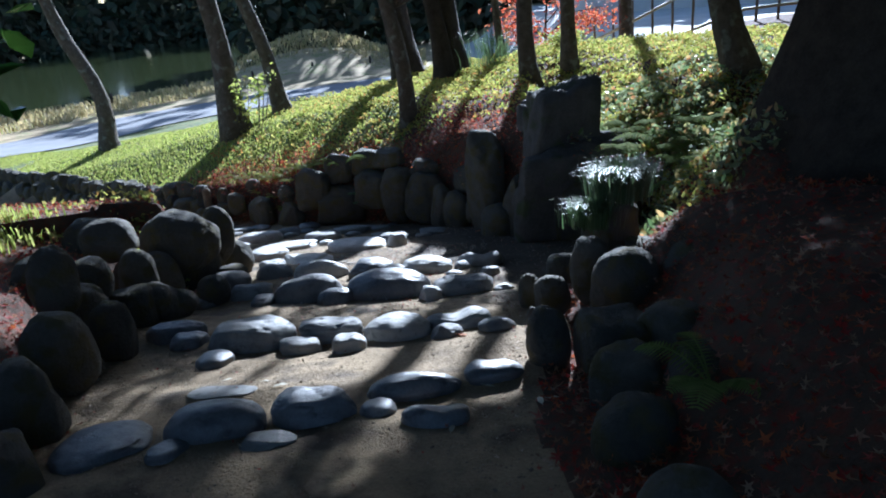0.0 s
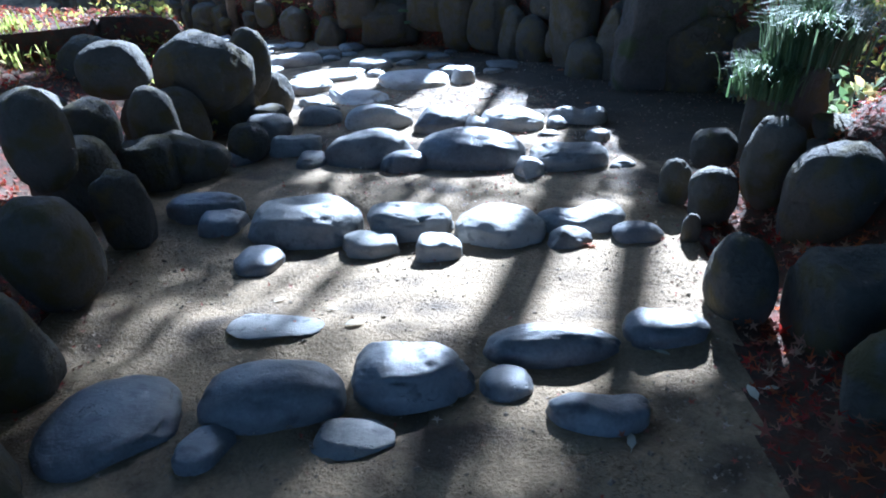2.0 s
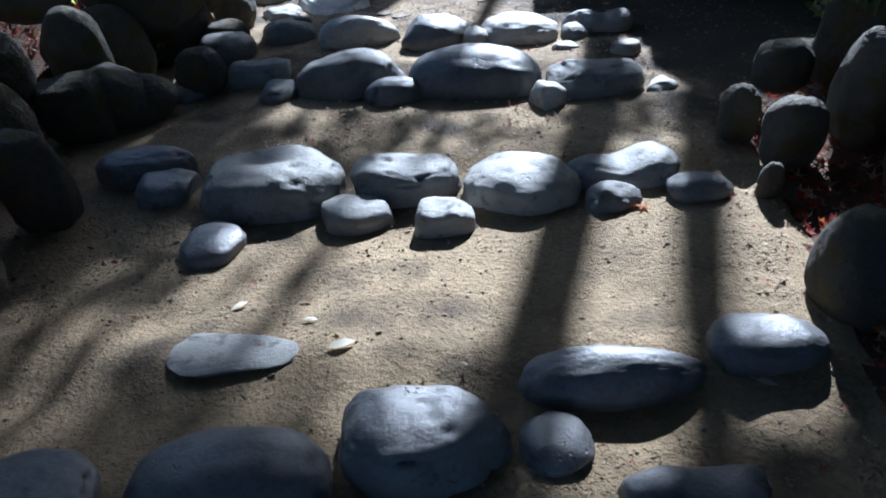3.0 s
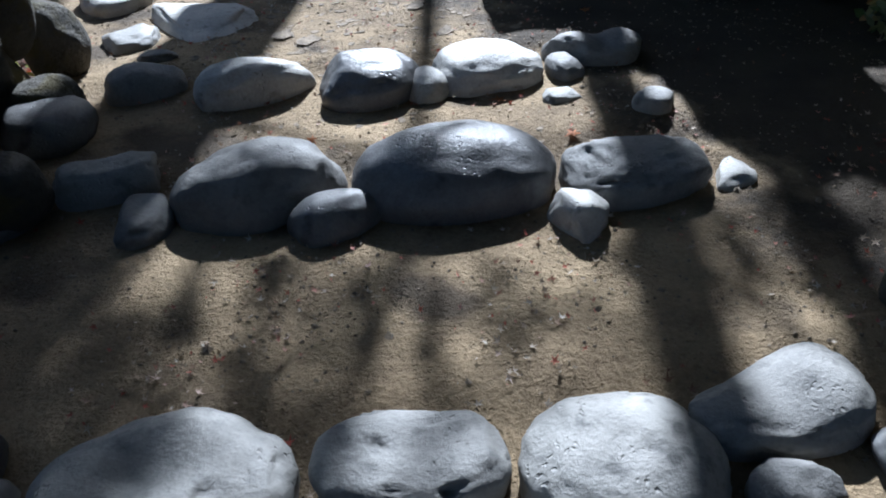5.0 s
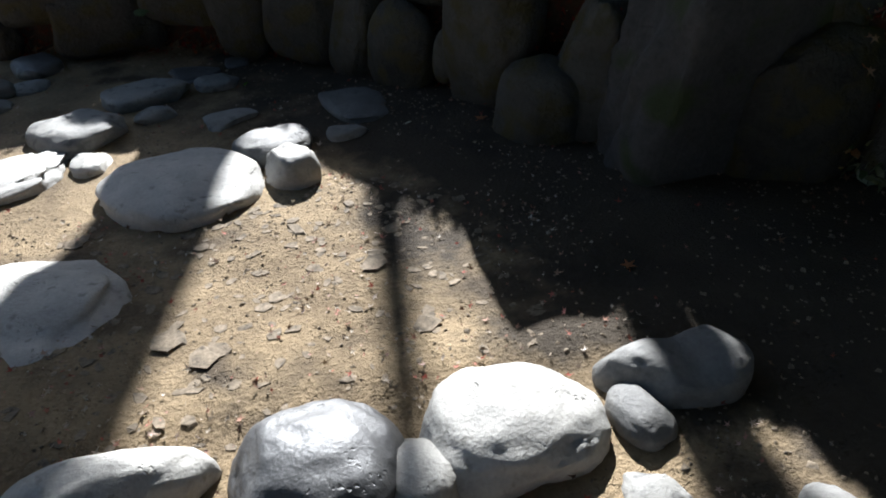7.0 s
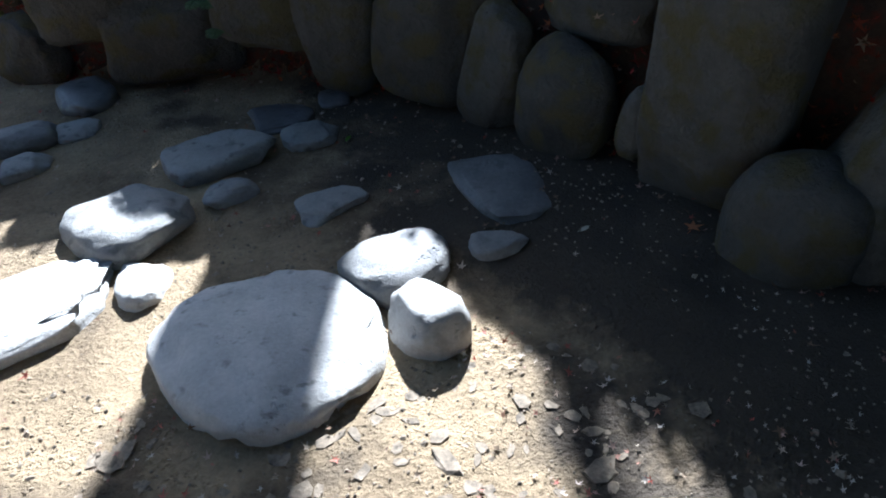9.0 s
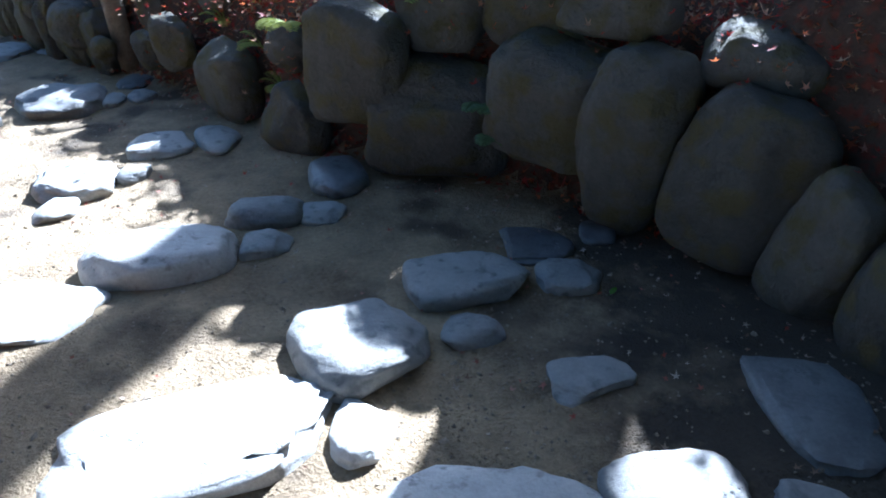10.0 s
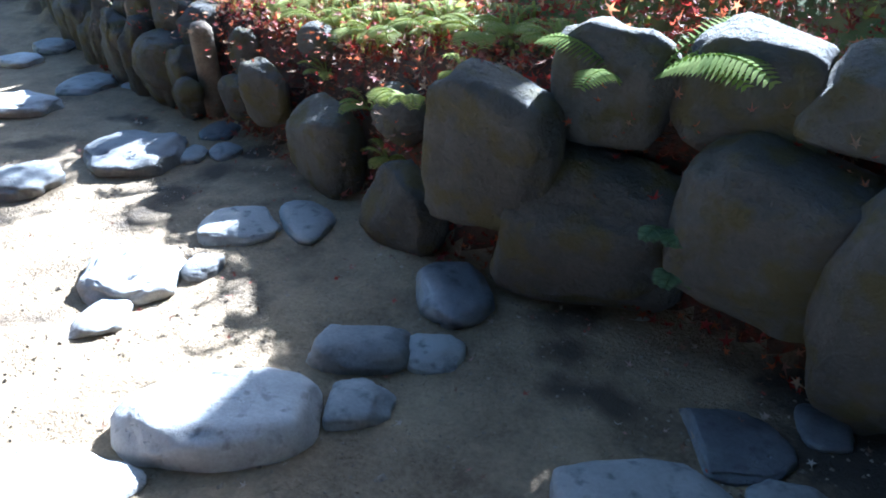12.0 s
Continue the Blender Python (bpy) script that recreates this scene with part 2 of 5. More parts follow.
def smooth(a, b, v):
    v = np.clip((v - a) / (b - a), 0, 1)
    return v * v * (3 - 2 * v)


def ripple_noise(x, y):
    return 0.5 * np.sin(x * 2.3 + 1.3 * np.sin(y * 1.7)) + 0.5 * np.sin(y * 2.9 + 1.1 * np.sin(x * 2.1 + 0.6))


def land(x, y):
    """Height of the ground at x, y (arrays or numbers)."""
    x, y = np.asarray(x, float), np.asarray(y, float)
    dn, fn = near_line(x, y, WALL_N)
    dw, fw = near_line(x, y, BANK_W)
    de, fe = near_line(x, y, BANK_E)
    lane = path_level(y) + 0.016 * ripple_noise(x, y) + 0.009 * ripple_noise(x * 3.1, y * 3.3)
    for edge in (3.4, 4.72, 5.95, 6.85):
        e = y - edge + 0.06 * x
        lane = lane + 0.045 * smooth(-0.1, 0.12, e) * np.exp(-np.clip(e, 0, 9) / 0.45) * smooth(0.9, 0.3, x)
    # mound behind the far wall, falling to the pond path
    top = -0.27 + 0.17 * np.clip(x, -12, 2.6) + 0.06 * ripple_noise(x * 0.5, y * 0.5)
    past = (y - 15.6) * 0.95 + x * 0.3
    top = top + (-2.8 - top) * smooth(0.5, 9, past) * smooth(9, 3, x)
    top = np.where(past > 8, np.minimum(top, -0.3), top)
    up = 0.58 + 0.14 * smooth(-2.9, -2.2, x) + 0.52 * smooth(-0.6, 0.5, x) * (1 - smooth(1.4, 2.0, x))
    fill = smooth(1.9, 2.6, x) * smooth(4.4, 5.2, y)
    north = np.minimum(top, path_level(fn) + up * np.maximum(fill, smooth(0.12, 0.42, dn)) + 0.3 * np.clip(dn - 0.4, 0, 9))
    west = path_level(fw) + (0.42 + 0.55 * smooth(6.2, 7.8, fw)) * smooth(0.15, 0.6, dw) + 0.12 * np.clip(dw - 0.6, 0, 2.5) - 0.06 * np.clip(dw - 4, 0, 14)
    east = path_level(np.clip(y, -3, 5.6)) + (0.5 + 0.55 * smooth(3.8, 5.6, y)) * np.maximum(fill, smooth(0.1, 1.3, de)) + (0.2 - 0.2 * smooth(4.2, 5.0, y)) * np.clip(de - 0.6, 0, 2.5)
    bank = np.where((dn <= dw) & (dn <= de), north, np.where(dw <= de, west, east))
    hollow = path_level(fn) + 0.72 + (path_level(5.6) + 1.05 - path_level(fn) - 0.72) * dn / (dn + de + 1e-6)
    z = np.where(inside(x, y, PATH_AREA), lane + (hollow - lane) * fill, bank)
    # pond bed and the low earth hill beyond the path
    ds, _ = near_line(x, y, SHORE)
    pond = inside(x, y, POND_AREA)
    z = np.where(pond, -2.75 - 1.3 * smooth(0, 3, ds), z)
    hill = 2.3 * np.exp(-(((x + 7.5 + (y - 49) * 0.1) / 5.0) ** 2 + ((y - 51) / 3.6) ** 2))
    z = np.where(pond, z, z + hill)
    return z


def ground_z(x, y):
    return float(land(np.array([x]), np.array([y]))[0])


def part(name, bm, mat, parent=None, label="", smooth_faces=True):
    """Links a bmesh as one mesh object under a thing or a part."""
    me = bpy.data.meshes.new(name)
    bm.to_mesh(me)
    bm.free()
    return part_of(name, me, mat, parent, label, smooth_faces)


def part_of(name, me, mat, parent=None, label="", smooth_faces=True):
    if mat and not me.materials:
        me.materials.append(mat)
    if smooth_faces:
        me.polygons.foreach_set("use_smooth", [True] * len(me.polygons))
    ob = new(name, me)
    if parent:
        ob.parent = parent
    if label:
        ob["label"] = label
    return ob


def thing(name, at, label, category, group="", kind=""):
    return tagged_at(new(name), at, label, category, group, kind)


def tagged_at(ob, at, label, category, group="", kind=""):
    ob.location = at
    return tagged(ob, label, category, group, kind)


# ground: one sheet, fine where one walks, out to the horizon
def spread(lo, hi, step, far):
    mid = list(np.arange(lo, hi + 1e-6, step))
    out, s, v = [], step, hi
    while v < far:
        s *= 1.16
        v += s
        out.append(v)
    low, s, v = [], step, lo
    while v > -far:
        s *= 1.16
        v -= s
        low.append(v)
    return np.array(low[::-1] + mid + out)


gx, gy = spread(-5.0, 2.5, 0.05, 900), spread(1.5, 12.5, 0.05, 900)
GX, GY = np.meshgrid(gx, gy)
GZ = land(GX, GY)
nx, ny = len(gx), len(gy)
verts = np.stack([GX, GY, GZ], -1).reshape(-1, 3)
idx = np.arange(nx * ny).reshape(ny, nx)
faces = np.stack([idx[:-1, :-1], idx[:-1, 1:], idx[1:, 1:], idx[1:, :-1]], -1).reshape(-1, 4)
me = bpy.data.meshes.new("ground")
me.from_pydata(verts.tolist(), [], faces.tolist())
SAND = material("pale_raked_sand", (0.4, 0.38, 0.34), (0.62, 0.6, 0.56), 0.6, 25, 0.95, 0.3)
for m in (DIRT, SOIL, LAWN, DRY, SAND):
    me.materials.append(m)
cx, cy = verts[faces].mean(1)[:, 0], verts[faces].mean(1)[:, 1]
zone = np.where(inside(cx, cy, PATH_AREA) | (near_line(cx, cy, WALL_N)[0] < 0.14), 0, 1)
dn_c, _ = near_line(cx, cy, WALL_N)
zone = np.where((zone == 1) & (cy > 10.5) & (cx < -0.5) & (dn_c > 0.6), 2, zone)
ds_c, _ = near_line(cx, cy, SHORE)
dr_c, _ = near_line(cx, cy, ROAD)
zone = np.where(((ds_c < 9) & (cy > 14)) | (cy > 38), 3, zone)
zone = np.where((cx > 2.5) & (cy > 19.5) & (cy < 60) & (cx < 60), 4, zone)
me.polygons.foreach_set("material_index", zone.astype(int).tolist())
ground = part_of("ground", me, None)
tagged(ground, "sandy earth path sloping down between leaf-strewn grassy banks", "ground", kind="structure")

# pond and the pale path round it
bm = bmesh.new()
vs = [bm.verts.new((x, y, -3.15)) for x, y in ((-400, -40), (60, -40), (60, 420), (-400, 420))]
bm.faces.new(vs)
bmesh.ops.subdivide_edges(bm, edges=bm.edges[:], cuts=6, use_grid_fill=True)
for v in [v for v in bm.verts if not inside(v.co.x, v.co.y, POND_AREA) and near_line(v.co.x, v.co.y, SHORE)[0] > 95]:
    bm.verts.remove(v)
water = part("water", bm, WATER)
tagged(water, "still green pond water reflecting the dark far bank", "pond", kind="structure")


def ribbon(name, line, width, lift, mat, label, category, step=0.7):
    pts = []
    for (ax, ay), (bx, by) in zip(line, line[1:]):
        n = max(1, int(math.hypot(bx - ax, by - ay) / step))
        pts += [(ax + (bx - ax) * i / n, ay + (by - ay) * i / n) for i in range(n)]
    pts = [Vector(p) for p in pts]
    for _ in range(6):
        pts = [pts[0]] + [(a + b * 2 + c) / 4 for a, b, c in zip(pts, pts[1:], pts[2:])] + [pts[-1]]
    rings, cols = [], 9
    for i, p in enumerate(pts):
        d = (pts[min(i + 1, len(pts) - 1)] - pts[max(i - 1, 0)]).normalized()
        s = Vector((d.y, -d.x))
        rings.append([p + s * width * (j / (cols - 1) - 0.5) for j in range(cols)])
    z = land(np.array([[q.x for q in r] for r in rings]), np.array([[q.y for q in r] for r in rings]))
    z = np.maximum(z, -2.85)
    bm = bmesh.new()
    grid = [[bm.verts.new((q.x, q.y, z[i, j] + lift)) for j, q in enumerate(r)] for i, r in enumerate(rings)]
    for a, b in zip(grid, grid[1:]):
        for j in range(cols - 1):
            bm.faces.new((a[j], a[j + 1], b[j + 1], b[j]))
    ob = part(name, bm, mat)
    return tagged(ob, label, category, kind="structure")


ribbon("road", ROAD, 4.6, 0.045, ASPHALT, "pale grey asphalt footpath curving round the pond", "footpath")


# ---------------------------------------------------------------- boulders
# how a stone of the steps is shaped: plan and height exponents (low is boxy), taper towards one end,
# bow of the plan, dip along the top, flat faces, unevenness, pits
KINDS = {
    "dome": (0.9, 0.85, 0.05, 0.0, 0.0, 2, 0.1, 0.5),
    "loaf": (0.74, 0.68, 0.12, 0.1, 0.12, 3, 0.12, 1.0),
    "egg": (0.92, 0.88, 0.28, 0.05, 0.0, 1, 0.09, 0.3),
    "pillow": (0.78, 0.6, -0.08, 0.0, 0.1, 3, 0.11, 0.8),
    "saddle": (0.82, 0.75, -0.3, 0.22, 0.42, 1, 0.1, 0.5),
    "crescent": (0.88, 0.7, -0.05, 0.38, 0.3, 1, 0.08, 0.3),
    "slab": (0.66, 0.42, 0.3, 0.0, 0.06, 6, 0.12, 0.5),
    "wedge": (0.72, 0.8, 0.3, 0.0, 0.0, 9, 0.13, 0.5),
    "peak": (0.95, 1.25, 0.15, 0.0, 0.0, 4, 0.12, 0.4),
    "block": (0.62, 0.58, 0.1, 0.0, 0.05, 6, 0.13, 0.3),
    "crater": (0.88, 0.82, 0.04, 0.0, 0.0, 1, 0.1, 0.7),
    "smooth": (0.9, 0.82, 0.05, 0.0, 0.0, 1, 0.07, 0.05),
    "rough": (0.74, 0.55, 0.12, 0.1, 0.1, 2, 0.2, 1.5),
}


def stone_mesh(seed, kind, level):
    """A worn field stone of unit half-size, its base below the earth."""
    ex, ez, taper, bow, dip, flats, uneven, pits = KINDS[kind]
    rnd = random.Random(seed)
    bm = bmesh.new()
    bmesh.ops.create_icosphere(bm, subdivisions=level, radius=1)
    off = Vector((rnd.uniform(-50, 50), rnd.uniform(-50, 50), rnd.uniform(-50, 50)))
    cuts = []
    for _ in range(flats):
        d = Vector((rnd.gauss(0, 1), rnd.gauss(0, 1), rnd.gauss(0.2, 0.5))).normalized()
        cuts.append((d, rnd.uniform(0.76, 0.96)))
    at = rnd.uniform(-0.25, 0.25)
    for v in bm.verts:
        p = v.co.normalized()
        q = Vector((math.copysign(abs(p.x) ** ex, p.x), math.copysign(abs(p.y) ** ex, p.y), math.copysign(abs(p.z) ** ez, p.z)))
        for d, lim in cuts:
            over = q.dot(d) - lim
            if over > 0:
                q -= d * over * (0.9 if kind in ("wedge", "slab") else over / (over + 0.1))
        q.y = q.y * (1 - taper * q.x) + bow * q.x * q.x
        q.z *= (1 - 0.4 * taper * q.x) * (1 - dip * math.exp(-((q.x - at) / 0.4) ** 2))
        if kind == "crater" and q.z > 0:
            q.z -= 0.34 * math.exp(-((q.x + 0.05) ** 2 + (q.y - 0.2) ** 2) / 0.13)
        n = noise.noise(p * 1.4 + off) * uneven + noise.noise(p * 3.4 + off) * uneven * 0.4 + noise.noise(p * 9 + off) * uneven * 0.12
        zone_of = noise.noise(p * 1.9 - off)
        if zone_of > -0.05:
            hole = noise.noise(p * 5.5 - off) - 0.22
            small = noise.noise(p * 14 - off) - 0.2
            n -= pits * min(1, (zone_of + 0.05) * 4) * (0.27 * max(0, hole) + 0.13 * max(0, small))
        v.co = q * (1 + n)
    for i in range(3):
        low, high = min(v.co[i] for v in bm.verts), max(v.co[i] for v in bm.verts)
        for v in bm.verts:
            v.co[i] = (v.co[i] - (low + high) / 2) * 2 / (high - low)
    me = bpy.data.meshes.new("stone")
    bm.to_mesh(me)
    bm.free()
    me.polygons.foreach_set("use_smooth", [True] * len(me.polygons))
    return me


def split_rock(seed, sharp=0.93):
    """A split field stone for walls: flat faces that meet in worn edges."""
    rnd = random.Random(seed)
    bm = bmesh.new()
    bmesh.ops.create_icosphere(bm, subdivisions=4, radius=1)
    off = Vector((rnd.uniform(-50, 50), rnd.uniform(-50, 50), rnd.uniform(-50, 50)))
    cuts = [(Vector((rnd.gauss(0, 1), rnd.gauss(0, 1), rnd.gauss(0, 1))).normalized(), rnd.uniform(0.78, 1.0)) for _ in range(9)]
    for v in bm.verts:
        p = v.co.normalized()
        q = Vector([math.copysign(abs(c) ** 0.62, c) for c in p])
        for d, lim in cuts:
            over = q.dot(d) - lim
            if over > 0:
                q -= d * over * sharp
        q *= 1 + noise.noise(p * 2.2 + off) * 0.12 + noise.noise(p * 5 + off) * 0.05 + noise.noise(p * 12 + off) * 0.018
        v.co = q
    lim = [max(abs(v.co[i]) for v in bm.verts) for i in range(3)]
    for v in bm.verts:
        v.co = Vector((v.co.x / lim[0], v.co.y / lim[1], v.co.z / lim[2]))
    me = bpy.data.meshes.new("split_rock")
    bm.to_mesh(me)
    bm.free()
    me.polygons.foreach_set("use_smooth", [True] * len(me.polygons))
    me.materials.append(MOSSY)
    return me


WALLROCK = [split_rock(200 + i) for i in range(9)]
rng = random.Random(5)
STEP_TILT = Matrix.Rotation(radians(-10), 4, "X")


def put_rock(name, me, at, w, d, h, yaw, parent, tilt=None, roll=0.0):
    ob = new(name, me)
    m = Matrix.Translation(at) @ (tilt or Matrix.Identity(4)) @ Matrix.Rotation(radians(yaw), 4, "Z") @ Matrix.Rotation(radians(roll), 4, "Y") @ Matrix.Diagonal((w / 2, d / 2, h, 1))
    ob.parent = parent
    ob.matrix_parent_inverse = Matrix.Translation(-parent.location)
    ob.matrix_basis = m
    return ob


TONES = {"g": STONE, "d": DARK_STONE, "p": PALE_STONE}
stone_count = itertools.count(500)


def stone_row(rows, label):
    """An earth step's edging: stones of (x, y, width, depth, height, yaw, kind, tone)."""
    mx, my = sum(r[0] for r in rows) / len(rows), sum(r[1] for r in rows) / len(rows)
    step = thing("stone_step", (mx, my, ground_z(mx, my)), label, "stone step", "stone-edged garden steps")
    for x, y, w, d, h, yaw, kind, tone in rows:
        me = stone_mesh(next(stone_count), kind, 5 if w > 0.4 and y < 7 else 4)
        me.materials.append(TONES[tone])
        put_rock("stone", me, (x, y, ground_z(x, y) + 0.1 * h), w, d, h, yaw, step, STEP_TILT)
    return step


def along(line, start, stop, step):
    """Points along a polyline with the direction there: x, y, angle."""
    pos = 0.0
    for (ax, ay), (bx, by) in zip(line, line[1:]):
        ln = math.hypot(bx - ax, by - ay)
        k = max(start, pos)
        while start <= k < min(stop, pos + ln):
            f = (k - pos) / ln
            yield ax + (bx - ax) * f, ay + (by - ay) * f, math.degrees(math.atan2(by - ay, bx - ax))
            k += step(k)
        start = max(start, k)
        pos += ln


def course(wall, line, start, stop, width, height, depth, lift, back, seed, side=1, name="boulder"):
    """One course of boulders set against the bank."""
    r = random.Random(seed)
    sizes = []

    def step(k):
        w = r.uniform(*width)
        sizes.append(w)
        return w * 0.94

    for x, y, a in along(line, start, stop, step):
        w = sizes[-1] if sizes else sum(width) / 2
        w = r.uniform(*width)
        nxn, nyn = -math.sin(radians(a)) * side, math.cos(radians(a)) * side
        h = r.uniform(*height)
        at = (x + nxn * back, y + nyn * back, float(path_level(y)) + lift + h * 0.42)
        put_rock(name, r.choice(WALLROCK), at, w * 1.1, r.uniform(*depth), h * 0.6, a + r.uniform(-12, 12), wall, None, r.uniform(-9, 9))


# ---------------------------------------------------------------- leaves, grass, twigs
def leaf_cloud(name, centres, size, mat, rs, flat=0.0, shape="oval", parent=None, vary=0.4):
    """Small leaves, one each at the centres: flat 1 lies on the ground, 0 hangs any way."""
    n = len(centres)
    c = np.asarray(centres, float)
    nrm = rs.normal(size=(n, 3))
    nrm[:, 2] = np.abs(nrm[:, 2]) + flat * 6
    nrm /= np.linalg.norm(nrm, axis=1)[:, None]
    a = np.cross(nrm, rs.normal(size=(n, 3)))
    a /= np.linalg.norm(a, axis=1)[:, None]
    b = np.cross(nrm, a)
    s = size * (1 + vary * rs.uniform(-1, 1, n))[:, None]
    if shape == "star":
        lobes = (0.6, 0.17, 0.5, 0.14, 0.34, 0.1, 0.36, 0.15, 0.52, 0.16)
        outline = [(math.cos(t) * r, math.sin(t) * r, 0.55 * r * r) for t, r in [(radians(18 + 36 * k), lobes[k]) for k in range(10)]]
        b = b * rs.uniform(0.4, 1.0, n)[:, None]
    elif shape == "blade":
        outline = [(-0.5, -0.03, 0), (-0.1, -0.045, 0.05), (0.5, 0, 0.0), (-0.1, 0.045, 0.05)]
    else:
        outline = [(-0.5, 0, 0), (-0.15, -0.24, 0.05), (0.25, -0.17, 0.04), (0.55, 0, -0.06), (0.25, 0.17, 0.04), (-0.15, 0.24, 0.05)]
    k = len(outline)
    pts = np.stack([c + s * (a * u + b * v + nrm * w) for u, v, w in outline], 1).reshape(-1, 3)
    me = bpy.data.meshes.new(name)
    me.from_pydata(pts.tolist(), [], np.arange(n * k).reshape(n, k).tolist())
    return part_of(name, me, mat, parent, "", False)


def blades(name, roots, heights, mat, rs, width=0.006, bend=0.6, parent=None, away=None):
    """Grass: arching blades of three segments from each root."""
    n = len(roots)
    r = np.asarray(roots, float)
    ang = rs.uniform(0, 2 * math.pi, n)
    d = np.stack([np.cos(ang), np.sin(ang), np.zeros(n)], 1) if away is None else away
    side = np.stack([-d[:, 1], d[:, 0], np.zeros(n)], 1) * width
    h = np.asarray(heights)[:, None]
    up = np.array([0, 0, 1.0])
    k = rs.uniform(0.3, 1.0, n)[:, None] * bend
    p0, p1, p2, p3 = r, r + h * (0.5 * up + 0.14 * k * d), r + h * (0.85 * up + 0.5 * k * d), r + h * ((1 - 0.35 * k) * up + 1.0 * k * d)
    v = np.stack([p0 - side, p0 + side, p1 - side, p1 + side, p2 - side * 0.7, p2 + side * 0.7, p3], 1).reshape(-1, 3)
    b = (np.arange(n) * 7)[:, None]
    quads = np.concatenate([b + np.array([0, 1, 3, 2]), b + np.array([2, 3, 5, 4])]).tolist()
    tris = (b + np.array([4, 5, 6])).tolist()
    me = bpy.data.meshes.new(name)
    me.from_pydata(v.tolist(), [], quads + tris)
    return part_of(name, me, mat, parent)


def tube(bm, pts, radii, sides=10, wobble=0.0, seed=0.0):
    """A tapering limb through the points."""
    pts = [Vector(p) for p in pts]
    rings = []
    for i, p in enumerate(pts):
        d = (pts[min(i + 1, len(pts) - 1)] - pts[max(i - 1, 0)]).normalized()
        s = d.cross(Vector((0.31, 0.95, 0.05))).normalized()
        t = d.cross(s)
        ring = []
        for j in range(sides):
            a = 2 * math.pi * j / sides
            r = radii[i] * (1 + wobble * noise.noise(Vector((math.cos(a) * 1.5, math.sin(a) * 1.5, i * 0.35 + seed))))
            ring.append(bm.verts.new(p + (s * math.cos(a) + t * math.sin(a)) * r))
        rings.append(ring)
    for a, b in zip(rings, rings[1:]):
        for j in range(sides):
            bm.faces.new((a[j], a[(j + 1) % sides], b[(j + 1) % sides], b[j]))
    bm.faces.new(rings[-1])
    bm.faces.new(rings[0][::-1])


def tree(at, radius, height, lean, crown, label, mat=BARK, leaves=CROWN, count=3000, leaf=0.11, seed=1, flare=1.6, kink=0.0, limbs=5, name="tree", low=()):
    """Trunk with root flare and limbs, and a crown of leaves in clumps. lean: metres sideways for each metre up; crown: centre above the base, radii."""
    r = random.Random(seed)
    rs = np.random.RandomState(seed)
    x, y = at
    z = ground_z(x, y)
    root = thing(name, (x, y, z), label, "tree", "trees on the bank")
    bm = bmesh.new()
    n = 16
    pts, rad = [], []
    for i in range(n + 1):
        f = i / n
        h = -0.25 + (height + 0.25) * f
        bend = kink * math.sin(min(1, h / 3.2) * math.pi * 1.5) if h > 0 else 0
        pts.append((lean[0] * h + bend + 0.05 * math.sin(h * 1.9 + seed), lean[1] * h + 0.05 * math.cos(h * 1.3 + seed), h))
        rad.append(radius * (1 - 0.7 * f) * (1 + (flare - 1) * math.exp(-max(0, h) / (radius * 1.3))))
    tube(bm, pts, rad, 16, 0.35, seed * 3.7)
    c, cr = Vector(crown[0]), Vector(crown[1])
    for k in range(limbs):
        i = r.randint(n // 2, n - 2)
        p = Vector(pts[i])
        e = c + Vector((r.uniform(-1, 1) * cr.x, r.uniform(-1, 1) * cr.y, r.uniform(-0.2, 0.8) * cr.z))
        q = p.lerp(e, 0.5) + Vector((0, 0, 0.25))
        tube(bm, [p, p.lerp(q, 0.5), q, q.lerp(e, 0.5), e], [rad[i] * 0.6, rad[i] * 0.45, rad[i] * 0.35, rad[i] * 0.22, 0.012], 7, 0.2, seed + k)
    part("trunk", bm, mat, root)
    if count:
        clumps = max(8, count // 90)
        u = rs.normal(size=(clumps, 3))
        u /= np.linalg.norm(u, axis=1)[:, None]
        u *= rs.uniform(0.25, 1, clumps)[:, None] ** 0.5
        mid = np.array(c) + u * np.array(cr)
        pick = rs.randint(0, clumps, count)
        leaf_cloud("crown", mid[pick] + rs.normal(size=(count, 3)) * np.array([0.28, 0.28, 0.16]), leaf, leaves, rs, 0.1, "oval", root)
    # added leaf sprays out of view that block sun and sky: centre above the base, radii, count
    for mid, size, k in low:
        bm = bmesh.new()
        tube(bm, [pts[n // 3], Vector(pts[n // 3]).lerp(Vector(mid), 0.6) + Vector((0, 0, 0.1)), mid], [0.03, 0.02, 0.008], 6)
        part("branch", bm, mat, root)
        u = rs.normal(size=(k, 3))
        u *= (rs.uniform(0, 1, k) ** 0.4 / np.linalg.norm(u, axis=1))[:, None]
        leaf_cloud("shade_spray", np.array(mid) + u * np.array(size), leaf, leaves, rs, 0.1, "oval", root)["kind"] = "stuff"
    return root


